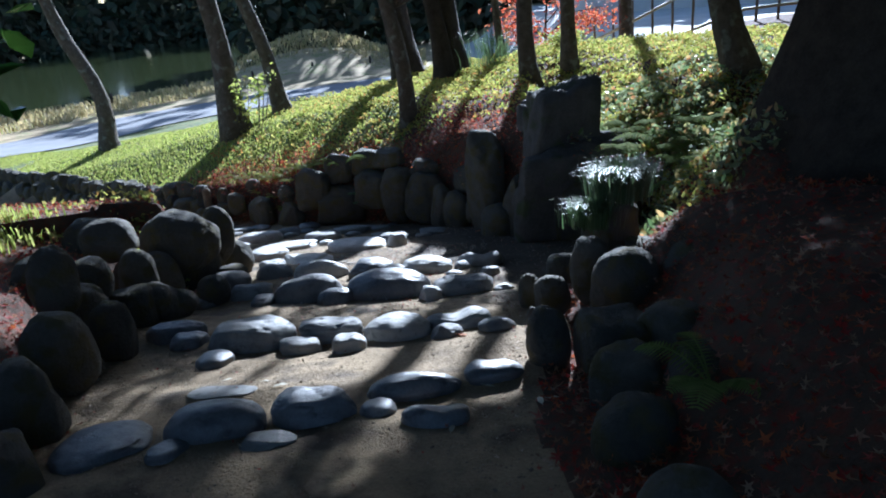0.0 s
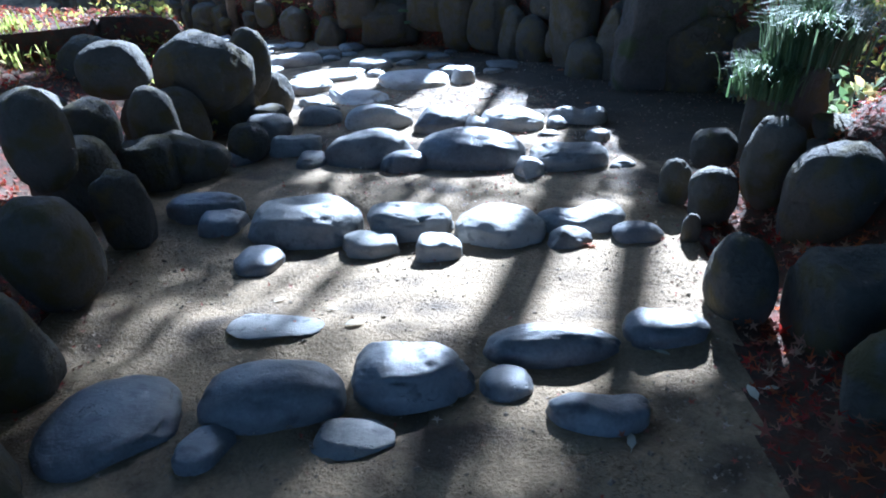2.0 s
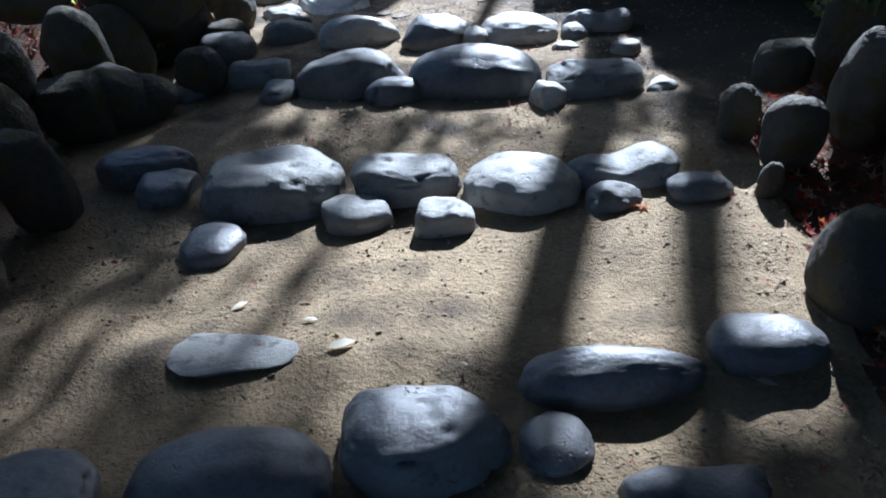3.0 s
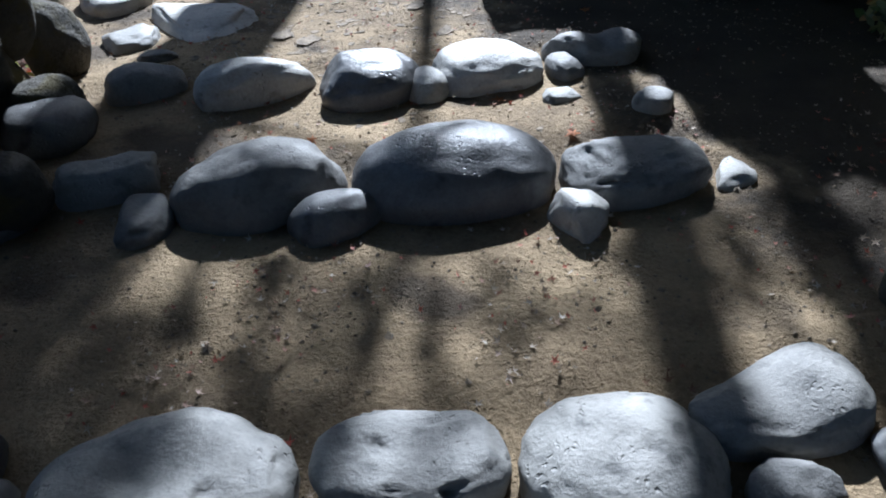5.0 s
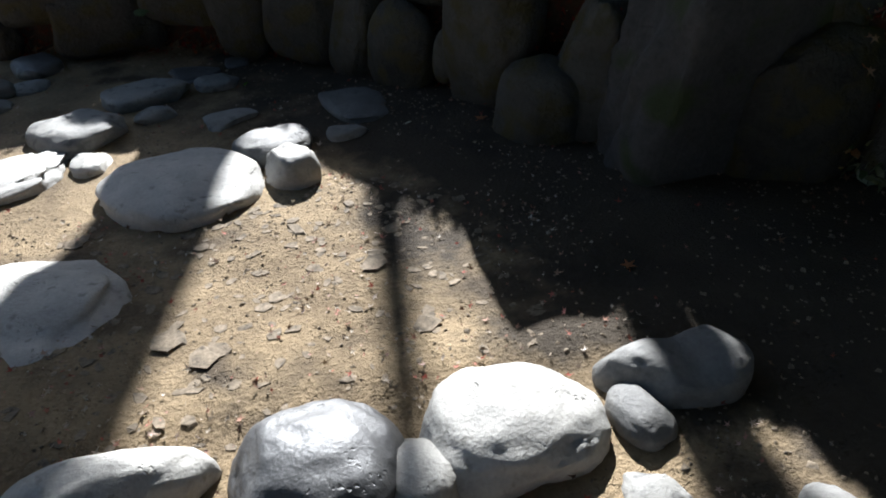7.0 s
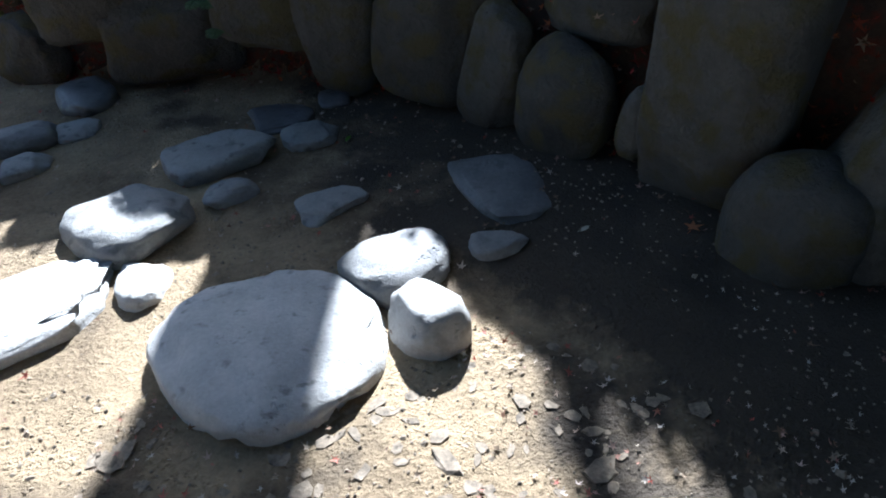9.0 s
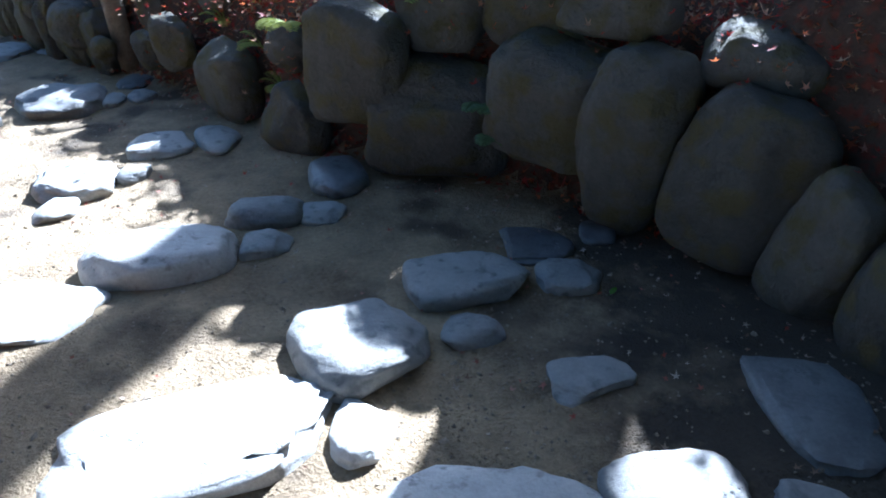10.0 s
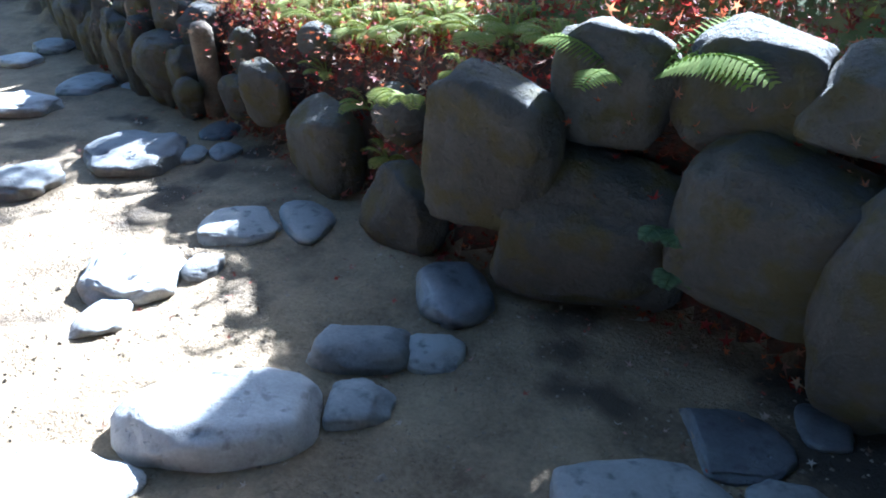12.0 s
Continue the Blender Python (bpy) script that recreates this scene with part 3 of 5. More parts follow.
def fern(at, length, fronds, seed, label="arching green fern growing from the bank", spread_to=None, mat=FERN):
    """A fern: arching fronds, each a midrib with paired leaflets."""
    rs = np.random.RandomState(seed)
    root = thing("fern", at, label, "fern", "ferns on the bank")
    for k in range(fronds):
        a = rs.uniform(0, 2 * math.pi) if spread_to is None else radians(spread_to) + rs.uniform(-0.9, 0.9)
        ln = length * rs.uniform(0.7, 1.1)
        d = Vector((math.cos(a), math.sin(a), 0))
        s = Vector((-d.y, d.x, 0))
        bm = bmesh.new()
        n = 22
        spine = [d * ln * f * 0.92 + Vector((0, 0, ln * (1.15 * f - 0.85 * f * f))) for f in [i / n for i in range(n + 1)]]
        tube(bm, spine[::3], [0.004] * len(spine[::3]), 4)
        for i in range(3, n + 1):
            f = i / n
            w = ln * 0.24 * math.sin(math.pi * min(1, (1.08 - f) * 0.95)) ** 0.8 + 0.006
            for sd in (-1, 1):
                p = spine[i]
                tip = p + s * sd * w + d * w * 0.3 + Vector((0, 0, -w * 0.2))
                wid = d * ln / n * 0.4
                v = [bm.verts.new(q) for q in (p - wid, p.lerp(tip, 0.55) - wid * 0.9 + Vector((0, 0, 0.004)), tip, p.lerp(tip, 0.5) + wid * 0.9, p + wid)]
                bm.faces.new(v)
        part("frond", bm, mat, root, "", False)
    return root


def grass_tuft(at, size, count, seed, label, mat=None):
    rs = np.random.RandomState(seed)
    root = thing("grass_tuft", at, label, "grass tuft", "grass tufts on the banks")
    off = rs.normal(size=(count, 3)) * np.array([size * 0.35, size * 0.35, 0.01])
    off[:, 2] = 0
    ang = np.arctan2(off[:, 1], off[:, 0]) + rs.normal(size=count) * 0.5
    away = np.stack([np.cos(ang), np.sin(ang), np.zeros(count)], 1)
    blades("blade_clump", off, rs.uniform(0.6, 1.15, count) * size, mat or TUFT, rs, 0.005, 0.6, root, away)
    return root


# ---------------------------------------------------------------- trees
tree((-8.4, 18.7), 0.21, 7.5, (-0.13, 0.05), ((-2.2, 0.5, 6.5), (2.2, 2.0, 1.6)), "slim crooked grey tree leaning over the lawn", kink=0.28, seed=3, count=1600)
tree((-4.15, 15.5), 0.25, 8.0, (-0.09, 0.05), ((-2.4, 1.6, 7.0), (2.2, 2.0, 1.8)), "leaning grey-barked tree with moss at its foot", seed=4, count=1500)
tree((-3.4, 17.0), 0.19, 8.0, (-0.23, 0.06), ((-3.0, 1.2, 7.2), (2.0, 2.0, 1.6)), "slender tree leaning hard beside its neighbour", seed=5, count=1200)
tree((-0.36, 12.35), 0.14, 6.5, (-0.1, 0.0), ((-0.4, 0.0, 5.2), (1.3, 1.3, 1.6)), "thin straight tree on the leafy mound", seed=6, count=2600, low=(((0.1, 0.0, 3.3), (1.0, 0.6, 1.25), 1300), ((-0.3, 0.0, 3.45), (0.5, 0.4, 0.6), 500), ((0.3, 0.0, 3.4), (0.5, 0.4, 0.5), 650), ((1.2, 0.0, 3.0), (1.3, 0.5, 0.32), 560), ((2.7, 0.0, 2.95), (0.8, 0.4, 0.4), 500)))
tree((0.3, 14.6), 0.2, 8.5, (-0.06, 0.03), ((-0.1, 0.2, 6.2), (1.9, 1.6, 1.8)), "stout dark tree on the mound's crest", seed=7, mat=DARK_BARK, count=7000, leaf=0.14)
tree((-0.47, 17.2), 0.31, 7.5, (-0.07, 0.0), ((-1.6, 0, 6.4), (1.8, 1.8, 1.5)), "thin leaning tree behind the mound", seed=8, mat=DARK_BARK, count=1200)
tree((0.55, 15.0), 0.25, 9.0, (-0.05, 0.0), ((1.3, 0.0, 6.7), (2.6, 1.6, 2.1)), "straight dark tree trunk on the crest", seed=9, mat=DARK_BARK, count=8000, leaf=0.14)
tree((1.68, 11.9), 0.145, 8.4, (-0.05, 0.0), ((-0.8, -0.6, 8.2), (4.5, 3.0, 1.3)), "grey tree among yellowing ground cover", seed=10, count=9000, leaf=0.2, low=(((-0.6, -2.6, 3.4), (1.3, 1.2, 0.35), 3000),))
tree((2.5, 12.6), 0.13, 7.0, (-0.08, 0.02), ((1.5, 0.0, 5.6), (1.5, 1.3, 1.7)), "thin tree on the sunlit mound", seed=11, count=7000, leaf=0.14)
# its unseen crown and sprays are placed to shade the right bank
tree((3.95, 9.0), 0.18, 6.5, (-0.12, 0.1), ((-0.95, 0.2, 3.8), (2.0, 1.0, 1.75)), "curved tree rising from the fern bank", seed=12, count=7000, kink=-0.25, leaf=0.14, low=(((-2.2, -0.3, 2.7), (1.3, 1.3, 0.35), 3500), ((-0.75, -0.1, 1.75), (0.95, 0.5, 0.3), 1500), ((-1.75, 0.0, 2.24), (1.05, 0.7, 0.3), 2000), ((-2.9, -2.0, 2.7), (1.0, 1.5, 0.3), 3500), ((0.0, 0.0, 2.2), (0.9, 0.5, 0.3), 1200)))
tree((5.2, 19.4), 0.2, 8.0, (0.02, 0.0), ((2.2, 0, 8.2), (2.0, 2.0, 1.4)), "pale trunk behind the mound", seed=13, count=1500)
# its low sprays are added above the view to darken the east boulders
tree((3.62, 5.35), 0.78, 9.0, (0.06, 0.08), ((1.6, 0.6, 4.6), (3.4, 3.0, 2.6)), "huge dark tree trunk with spreading roots", seed=14, mat=DARK_BARK, count=9000, leaf=0.18, flare=1.5, low=(((-0.75, 1.7, 2.9), (1.8, 1.0, 1.1), 2600), ((-1.0, 0.4, 2.6), (1.7, 2.8, 0.4), 5000), ((-2.4, 2.2, 2.7), (1.4, 1.4, 0.35), 3000), ((-2.3, -1.5, 2.3), (1.1, 1.4, 0.3), 3500)))

tree((1.54, 15.4), 0.09, 5.5, (-0.01, 0.0), ((0.0, 0.0, 5.4), (0.5, 0.5, 0.6)), "slender sapling on the mound", seed=21, count=300, limbs=3)
# added trees out of view all round, dense enough to block low sky light
for k, (tx, ty, tr) in enumerate([(7.2, 6.2, 2.8), (8.6, 10.2, 2.7), (10.4, 14.0, 3.0), (7.0, 1.5, 3.0), (-7.0, -2.5, 3.0), (-9.2, 3.5, 3.0), (-10.5, 8.5, 3.0), (4.5, -4.0, 3.0)]):
    tree((tx, ty), 0.3, 7.0, (0.02, 0.0), ((0, 0, 3.4), (tr, tr, 3.6)), "unseen evergreen added to block sky light at the garden's edge", seed=120 + k, mat=DARK_BARK, count=8000, leaf=0.26)
# canopies added above and behind the view to deepen the path's shade
tree((5.5, 1.5), 0.4, 9.0, (-0.2, 0.1), ((-5.4, 2.6, 4.4), (3.6, 3.7, 0.8)), "unseen evergreen added to keep sky light off the path", seed=16, mat=DARK_BARK, count=15000, leaf=0.22, low=(((-3.5, 0.4, 2.7), (1.3, 1.8, 0.4), 2600),))
tree((-6.0, 1.0), 0.4, 8.0, (0.05, 0.1), ((0.6, 1.6, 6.0), (3.2, 3.2, 2.2)), "unseen evergreen added to darken the west bank", seed=17, mat=DARK_BARK, count=9000, leaf=0.24, low=(((3.3, 0.6, 3.3), (1.8, 1.6, 0.4), 2600), ((2.8, 4.2, 3.2), (1.4, 2.6, 0.4), 4000)))
tree((-0.8, -6.0), 0.4, 8.0, (0.0, 0.1), ((0.0, 2.4, 7.4), (5.5, 4.6, 2.6)), "unseen evergreen added behind the path's top to block the sky", seed=18, mat=DARK_BARK, count=15000, leaf=0.22)

# two more added crowns, never in view, that darken the corner and west boulders
tree((6.4, 8.4), 0.35, 9.5, (-0.2, 0.0), ((-3.8, -0.8, 6.4), (3.4, 3.4, 0.9)), "unseen evergreen added to block sky light over the dark corner", seed=22, mat=DARK_BARK, count=12000, leaf=0.24)
tree((-6.6, 5.6), 0.35, 9.5, (0.15, 0.0), ((2.9, -0.4, 7.2), (3.4, 3.6, 0.9)), "unseen evergreen added to block sky light over the boulder bank", seed=23, mat=DARK_BARK, count=12000, leaf=0.24)

# evergreen camellia at the top of the west bank, one branch reaching over the path
cz = ground_z(-2.35, 2.0)
camellia = thing("camellia_bush", (-2.35, 2.0, cz), "glossy dark green camellia bush at the path's edge", "bush")
bm = bmesh.new()
rs = np.random.RandomState(31)
ends = [(1.2, -0.17, 1.42 - cz), (1.14, -0.2, 1.5 - cz), (1.13, -0.16, 1.34 - cz)]
ends += [(rs.uniform(-0.4, 0.7), rs.uniform(-0.5, 0.2), rs.uniform(0.9, 1.7)) for k in range(9)]
for e in [Vector(e) for e in ends]:
    tube(bm, [(0, 0, -0.1), e * 0.4 + Vector((0, 0, 0.15)), e], [0.014, 0.01, 0.004], 6)
part("stem", bm, DARK_BARK, camellia)
cc = np.array(ends)[rs.randint(0, 12, 420)] + rs.normal(size=(420, 3)) * np.array([0.07, 0.08, 0.08])
leaf_cloud("foliage", cc, 0.1, GLOSSY, rs, 0.2, "oval", camellia)

# young shoots at the foot of the leaning tree
shoots = thing("young_shoots", (-4.0, 15.3, ground_z(-4.0, 15.3)), "bright green young shoots beside the leaning trunk", "shrub")
bm = bmesh.new()
ends = [Vector((rs.uniform(-0.75, 0.75), rs.uniform(-0.3, 0.3), rs.uniform(0.5, 1.25))) for k in range(9)]
for e in ends:
    tube(bm, [(e.x * 0.6, 0, -0.05), (e.x * 0.8, e.y * 0.5, e.z * 0.5), e], [0.012, 0.009, 0.004], 5)
part("stem", bm, BARK, shoots)
cc = np.array(ends)[rs.randint(0, 9, 240)] * rs.uniform(0.55, 1.05, (240, 1)) + rs.normal(size=(240, 3)) * 0.08
leaf_cloud("foliage", cc, 0.1, GRASS, rs, 0.1, "oval", shoots)

# red maple and strap-leaved shrub beyond the crest
tree((3.2, 19.5), 0.06, 2.6, (0.0, 0.0), ((0.0, 0, 1.9), (1.5, 0.9, 0.8)), "small maple in orange-red autumn leaf", mat=DARK_BARK, leaves=RED_LEAF, count=1500, leaf=0.12, seed=15, name="maple_tree")
grass_tuft((1.3, 14.6, ground_z(1.3, 14.6)), 0.75, 160, 40, "dark strap-leaved shrub on the crest")

crest_bush = thing("crest_bush", (2.75, 14.6, ground_z(2.75, 14.6)), "low bright green bush on the mound's crest", "bush")
bush_rs = np.random.RandomState(44)
bm = bmesh.new()
for k in range(8):
    tube(bm, [(0, 0, -0.05), (0.2 * math.cos(k), 0.1 * math.sin(k), 0.15), (0.4 * math.cos(k), 0.25 * math.sin(k), 0.28)], [0.01, 0.007, 0.003], 5)
part("stem", bm, BARK, crest_bush)
leaf_cloud("foliage", bush_rs.normal(size=(700, 3)) * np.array([0.2, 0.14, 0.07]) + np.array([0, 0, 0.22]), 0.06, GRASS, bush_rs, 0.1, "oval", crest_bush)

# ---------------------------------------------------------------- cover of the banks
rs = np.random.RandomState(77)


def scatter(n, x0, x1, y0, y1, keep):
    x, y = rs.uniform(x0, x1, n), rs.uniform(y0, y1, n)
    ok = keep(x, y)
    x, y = x[ok], y[ok]
    return x, y, land(x, y)


def off_path(x, y):
    return ~inside(x, y, PATH_AREA) | (x > 2.2)


def north_of(x, y, least):
    d, _ = near_line(x, y, WALL_N)
    return off_path(x, y) & (d > least) & (y > 6.4)


x, y, z = scatter(168000, -4.5, 7.0, 5.4, 19.0, lambda x, y: (north_of(x, y, 0.5) | ((x > 1.7) & (y > 5.5) & off_path(x, y))) & (rs.uniform(0, 1, len(x)) < smooth(-4.5, -1.0, x)) & ((x > 1.6) | (near_line(x, y, WALL_N)[0] > rs.uniform(0.6, 2.6, len(x)))) & (0.6 + 0.4 * ripple_noise(x * 1.3, y * 1.3) > rs.uniform(0, 0.75, len(x))))
cover = leaf_cloud("ground_cover", np.stack([x, y, z + rs.uniform(0.01, 0.09, len(x)) + 0.1 * np.clip(ripple_noise(x * 4.1, y * 3.7), 0, 1)], 1), 0.055, COVER, rs, 0.0)
tagged(cover, "low yellow-green ivy-like ground cover on the mound", "ground cover", kind="stuff")
x, y, z = scatter(118000, -14, -0.8, 11.5, 24, lambda x, y: north_of(x, y, 0.45) & (rs.uniform(0, 1, len(x)) > smooth(-3.5, -1.0, x)))
lawn = blades("lawn_grass", np.stack([x, y, z], 1), rs.uniform(0.025, 0.07, len(x)), GRASS, rs, 0.009)
tagged(lawn, "sunlit short green lawn grass on the bank", "grass", kind="stuff")
x, y, z = scatter(5000, -6, -2.3, 5.5, 10, lambda x, y: off_path(x, y) & (y < 10.2) & (near_line(x, y, BANK_W)[0] > 1.3))
verge = blades("verge_grass", np.stack([x, y, z], 1), rs.uniform(0.06, 0.2, len(x)), GRASS, rs, 0.008)
tagged(verge, "bright grass along the top of the west bank", "grass", kind="stuff")

x, y, z = scatter(30000, 1.5, 5.2, 5.3, 10.5, lambda x, y: (off_path(x, y) | (x > 1.7)) & (0.55 + 0.45 * ripple_noise(x * 2.1, y * 1.9 + 1) > rs.uniform(0.1, 1.0, len(x))))
SHRUB = leaf_material("bank_shrub_leaves", [(0.1, 0.16, 0.06), (0.2, 0.26, 0.1), (0.3, 0.34, 0.2), (0.16, 0.2, 0.12), (0.42, 0.4, 0.16), (0.5, 0.22, 0.09)], 0.3, 0.45, 0.6)
bank_shrub = leaf_cloud("bank_shrub", np.stack([x, y, z + 0.04 + rs.uniform(0, 1, len(x)) * (0.1 + 0.2 * np.clip(ripple_noise(x * 3.3, y * 2.9), 0, 1))], 1), 0.075, SHRUB, rs, 0.0)
tagged(bank_shrub, "tangled low leaves glinting in the sun on the bank", "ground cover", kind="stuff")

# fallen leaves: thick below the walls and on the banks, thin on the path
x, y, z = scatter(85000, -6.5, 5.0, 1.0, 13.5, lambda x, y: off_path(x, y) & (np.minimum(np.minimum(near_line(x, y, WALL_N)[0], near_line(x, y, BANK_E)[0]), near_line(x, y, BANK_W)[0]) < rs.uniform(0.2, 2.2, len(x))))
litter = leaf_cloud("fallen_leaves", np.stack([x, y, z + rs.uniform(0.004, 0.05, len(x))], 1), 0.058, LITTER, rs, 0.15, "star")
tagged(litter, "red and brown fallen maple leaves on the banks", "fallen leaves", kind="stuff")
x, y, z = scatter(26000, -5.5, 2.0, 7.0, 13.5, lambda x, y: off_path(x, y) & (near_line(x, y, WALL_N)[0] < 0.34))
gaps = leaf_cloud("leaves_in_wall_gaps", np.stack([x, y, path_level(near_line(x, y, WALL_N)[1]) + rs.uniform(0.02, 1.0, len(x))], 1), 0.05, LITTER, rs, 0.2, "star")
tagged(gaps, "dry red leaves caught in the wall's gaps", "fallen leaves", kind="stuff")
x, y, z = scatter(17000, -6.0, 2.0, 1.5, 12.5, lambda x, y: inside(x, y, PATH_AREA) & ((near_line(x, y, WALL_N)[0] < rs.uniform(0, 0.7, len(x)) ** 1.5) | (near_line(x, y, BANK_E)[0] < 0.25) | (near_line(x, y, BANK_W)[0] < 0.3) | (rs.uniform(0, 1, len(x)) < 0.08 + 0.4 * smooth(0.4, 0.9, ripple_noise(x * 2.6 + 1, y * 2.4)))))
strays = leaf_cloud("stray_leaves", np.stack([x, y, z + rs.uniform(0.006, 0.02, len(x))], 1), 0.034, PALE_LITTER, rs, 0.35, "star")
tagged(strays, "small dry maple leaves strewn on the earth", "fallen leaves", kind="stuff")
x, y, z = scatter(5200, -1.7, 0.5, 4.7, 8.4, lambda x, y: 0.5 + 0.5 * ripple_noise(x * 3.1 + 2, y * 2.6) > rs.uniform(0.2, 1.1, len(x)))
bits = leaf_cloud("leaf_bits", np.stack([x, y, z + rs.uniform(0.004, 0.012, len(x))], 1), 0.026, leaf_material("pale_leaf_bits", [(0.5, 0.44, 0.36), (0.38, 0.3, 0.22), (0.42, 0.1, 0.07), (0.55, 0.5, 0.43), (0.25, 0.17, 0.1)], 0.7, 0.15, 0.2), rs, 0.12, "star", None, 0.6)
tagged(bits, "pale broken leaf bits strewn between the steps", "fallen leaves", kind="stuff")
x, y, z = scatter(42000, -5.0, 1.6, 1.5, 11.5, lambda x, y: inside(x, y, PATH_AREA) & (0.5 + 0.5 * ripple_noise(x * 2.2, y * 1.7) > rs.uniform(0, 1.3, len(x))))
n = len(x)
s = rs.uniform(0.0025, 0.008, n) * np.where(rs.uniform(0, 1, n) < 0.05, 2.0, 1)
octa = np.array([(1, 0, 0), (0, 1, 0), (-1, 0, 0), (0, -1, 0), (0.2, 0.1, 0.5), (0, 0, -0.5)])
v = np.stack([x, y, z + 0.002], 1)[:, None] + s[:, None, None] * (octa + rs.uniform(-0.3, 0.3, (n, 6, 3)))
tri = np.array([(0, 1, 4), (1, 2, 4), (2, 3, 4), (3, 0, 4), (1, 0, 5), (2, 1, 5), (3, 2, 5), (0, 3, 5)])
me = bpy.data.meshes.new("gravel")
me.from_pydata(v.reshape(-1, 3).tolist(), [], (np.arange(n)[:, None, None] * 6 + tri).reshape(-1, 3).tolist())
GRAVEL = material("gravel_grit", (0.05, 0.042, 0.032), (0.38, 0.3, 0.21), 22, 90, 0.9, 0.3)
tagged(part_of("gravel", me, GRAVEL, None, "", False), "loose grit and pebbles on the earth path", "gravel", kind="stuff")

# red leaves that lie loose on the mound's sunny foot
x, y, z = scatter(30000, -4.5, 2.0, 8.0, 15.0, lambda x, y: north_of(x, y, 0.2) & (near_line(x, y, WALL_N)[0] < rs.uniform(0.4, 2.6, len(x))) & (0.5 + 0.5 * ripple_noise(x * 1.1, y * 1.4 + 2) > rs.uniform(0.35, 1.5, len(x))))
mound_leaves = leaf_cloud("mound_leaves", np.stack([x, y, z + rs.uniform(0.01, 0.1, len(x))], 1), 0.06, RED_LEAF, rs, 0.0, "star")
tagged(mound_leaves, "sunlit red maple leaves on the mound's foot", "fallen leaves", kind="stuff")

# sparser leaves over the soil away from the path
x, y, z = scatter(26000, -9.5, 7.5, -3.0, 11.0, lambda x, y: off_path(x, y) & (y < 10.5 + 0.3 * x))
spread_leaves = leaf_cloud("scattered_leaves", np.stack([x, y, z + rs.uniform(0.004, 0.03, len(x))], 1), 0.06, LITTER, rs, 0.3, "star")
tagged(spread_leaves, "brown and red leaves scattered over shaded soil", "fallen leaves", kind="stuff")

# deep bed of red leaves behind the wall's top
x, y, z = scatter(26000, -4.2, 0.6, 9.5, 13.5, lambda x, y: north_of(x, y, 0.25) & (near_line(x, y, WALL_N)[0] < rs.uniform(0.5, 1.6, len(x))))
bed = leaf_cloud("leaf_bed", np.stack([x, y, z + rs.uniform(0.005, 0.06, len(x))], 1), 0.055, LITTER, rs, 0.2, "star")
tagged(bed, "thick bed of dark red leaves above the wall", "fallen leaves", kind="stuff")

# flat chips and clods between the lower steps
x, y, z = scatter(760, -1.6, 0.1, 5.9, 8.3, lambda x, y: (0.5 + 0.5 * ripple_noise(x * 2.4, y * 2.7)) + 0.5 * (y > 6.9) > rs.uniform(0.2, 1.2, len(x)))
n = len(x)
hexa = np.array([(math.cos(a), math.sin(a), h) for h in (0.0, 0.22) for a in np.arange(6) * math.pi / 3])
sz = rs.uniform(0.007, 0.028, n) * np.where(rs.uniform(0, 1, n) < 0.08, 1.9, 1)
rot = rs.uniform(0, 6.28, n)
shape = hexa * (1 + rs.uniform(-0.4, 0.4, (n, 12, 1))) * np.stack([np.ones(n), rs.uniform(0.4, 0.9, n), np.ones(n)], 1)[:, None]
vx = shape[:, :, 0] * np.cos(rot)[:, None] - shape[:, :, 1] * np.sin(rot)[:, None]
vy = shape[:, :, 0] * np.sin(rot)[:, None] + shape[:, :, 1] * np.cos(rot)[:, None]
v = np.stack([x[:, None] + sz[:, None] * vx, y[:, None] + sz[:, None] * vy, z[:, None] - 0.176 * sz[:, None] * vy - 0.002 + sz[:, None] * shape[:, :, 2]], -1)
fc = [(6, 7, 8, 9, 10, 11)] + [(i, (i + 1) % 6, 6 + (i + 1) % 6, 6 + i) for i in range(6)]
me = bpy.data.meshes.new("stone_chips")
me.from_pydata(v.reshape(-1, 3).tolist(), [], [tuple(12 * k + q for q in f) for k in range(n) for f in fc])
tagged(part_of("stone_chips", me, GRAVEL, None, "", False), "flat stone chips and clods on the sandy earth", "stone chips", kind="stuff")


def fallen_leaf(x, y, size, yaw, mat, label, maple=False):
    """One leaf that lies on the earth: blade with a raised midrib, and its stalk."""
    leaf = thing("fallen_leaf", (x, y, ground_z(x, y) + 0.006), label, "leaf", "single fallen leaves")
    leaf.rotation_euler = (radians(-8), radians(6), radians(yaw))
    bm = bmesh.new()
    if maple:
        rim = [(math.cos(radians(18 + 36 * k)) * (0.55 if k % 2 == 0 else 0.2), math.sin(radians(18 + 36 * k)) * (0.55 if k % 2 == 0 else 0.2), 0.1 * (k % 2 == 0)) for k in range(10)]
    else:
        rim = [(-0.5, 0, 0.02), (-0.2, -0.2, 0.1), (0.2, -0.17, 0.1), (0.5, 0, 0.05), (0.2, 0.17, 0.12), (-0.2, 0.2, 0.09)]
    mid = bm.verts.new((0, 0, 0.01))
    ring = [bm.verts.new((a * size, b * size, c * size)) for a, b, c in rim]
    for a, b in zip(ring, ring[1:] + ring[:1]):
        bm.faces.new((mid, a, b))
    part("blade", bm, mat, leaf)
    bm = bmesh.new()
    tube(bm, [(-0.45 * size, 0, 0.004), (-0.8 * size, 0.05 * size, 0.006)], [0.0012, 0.001], 4)
    part("stalk", bm, mat, leaf)


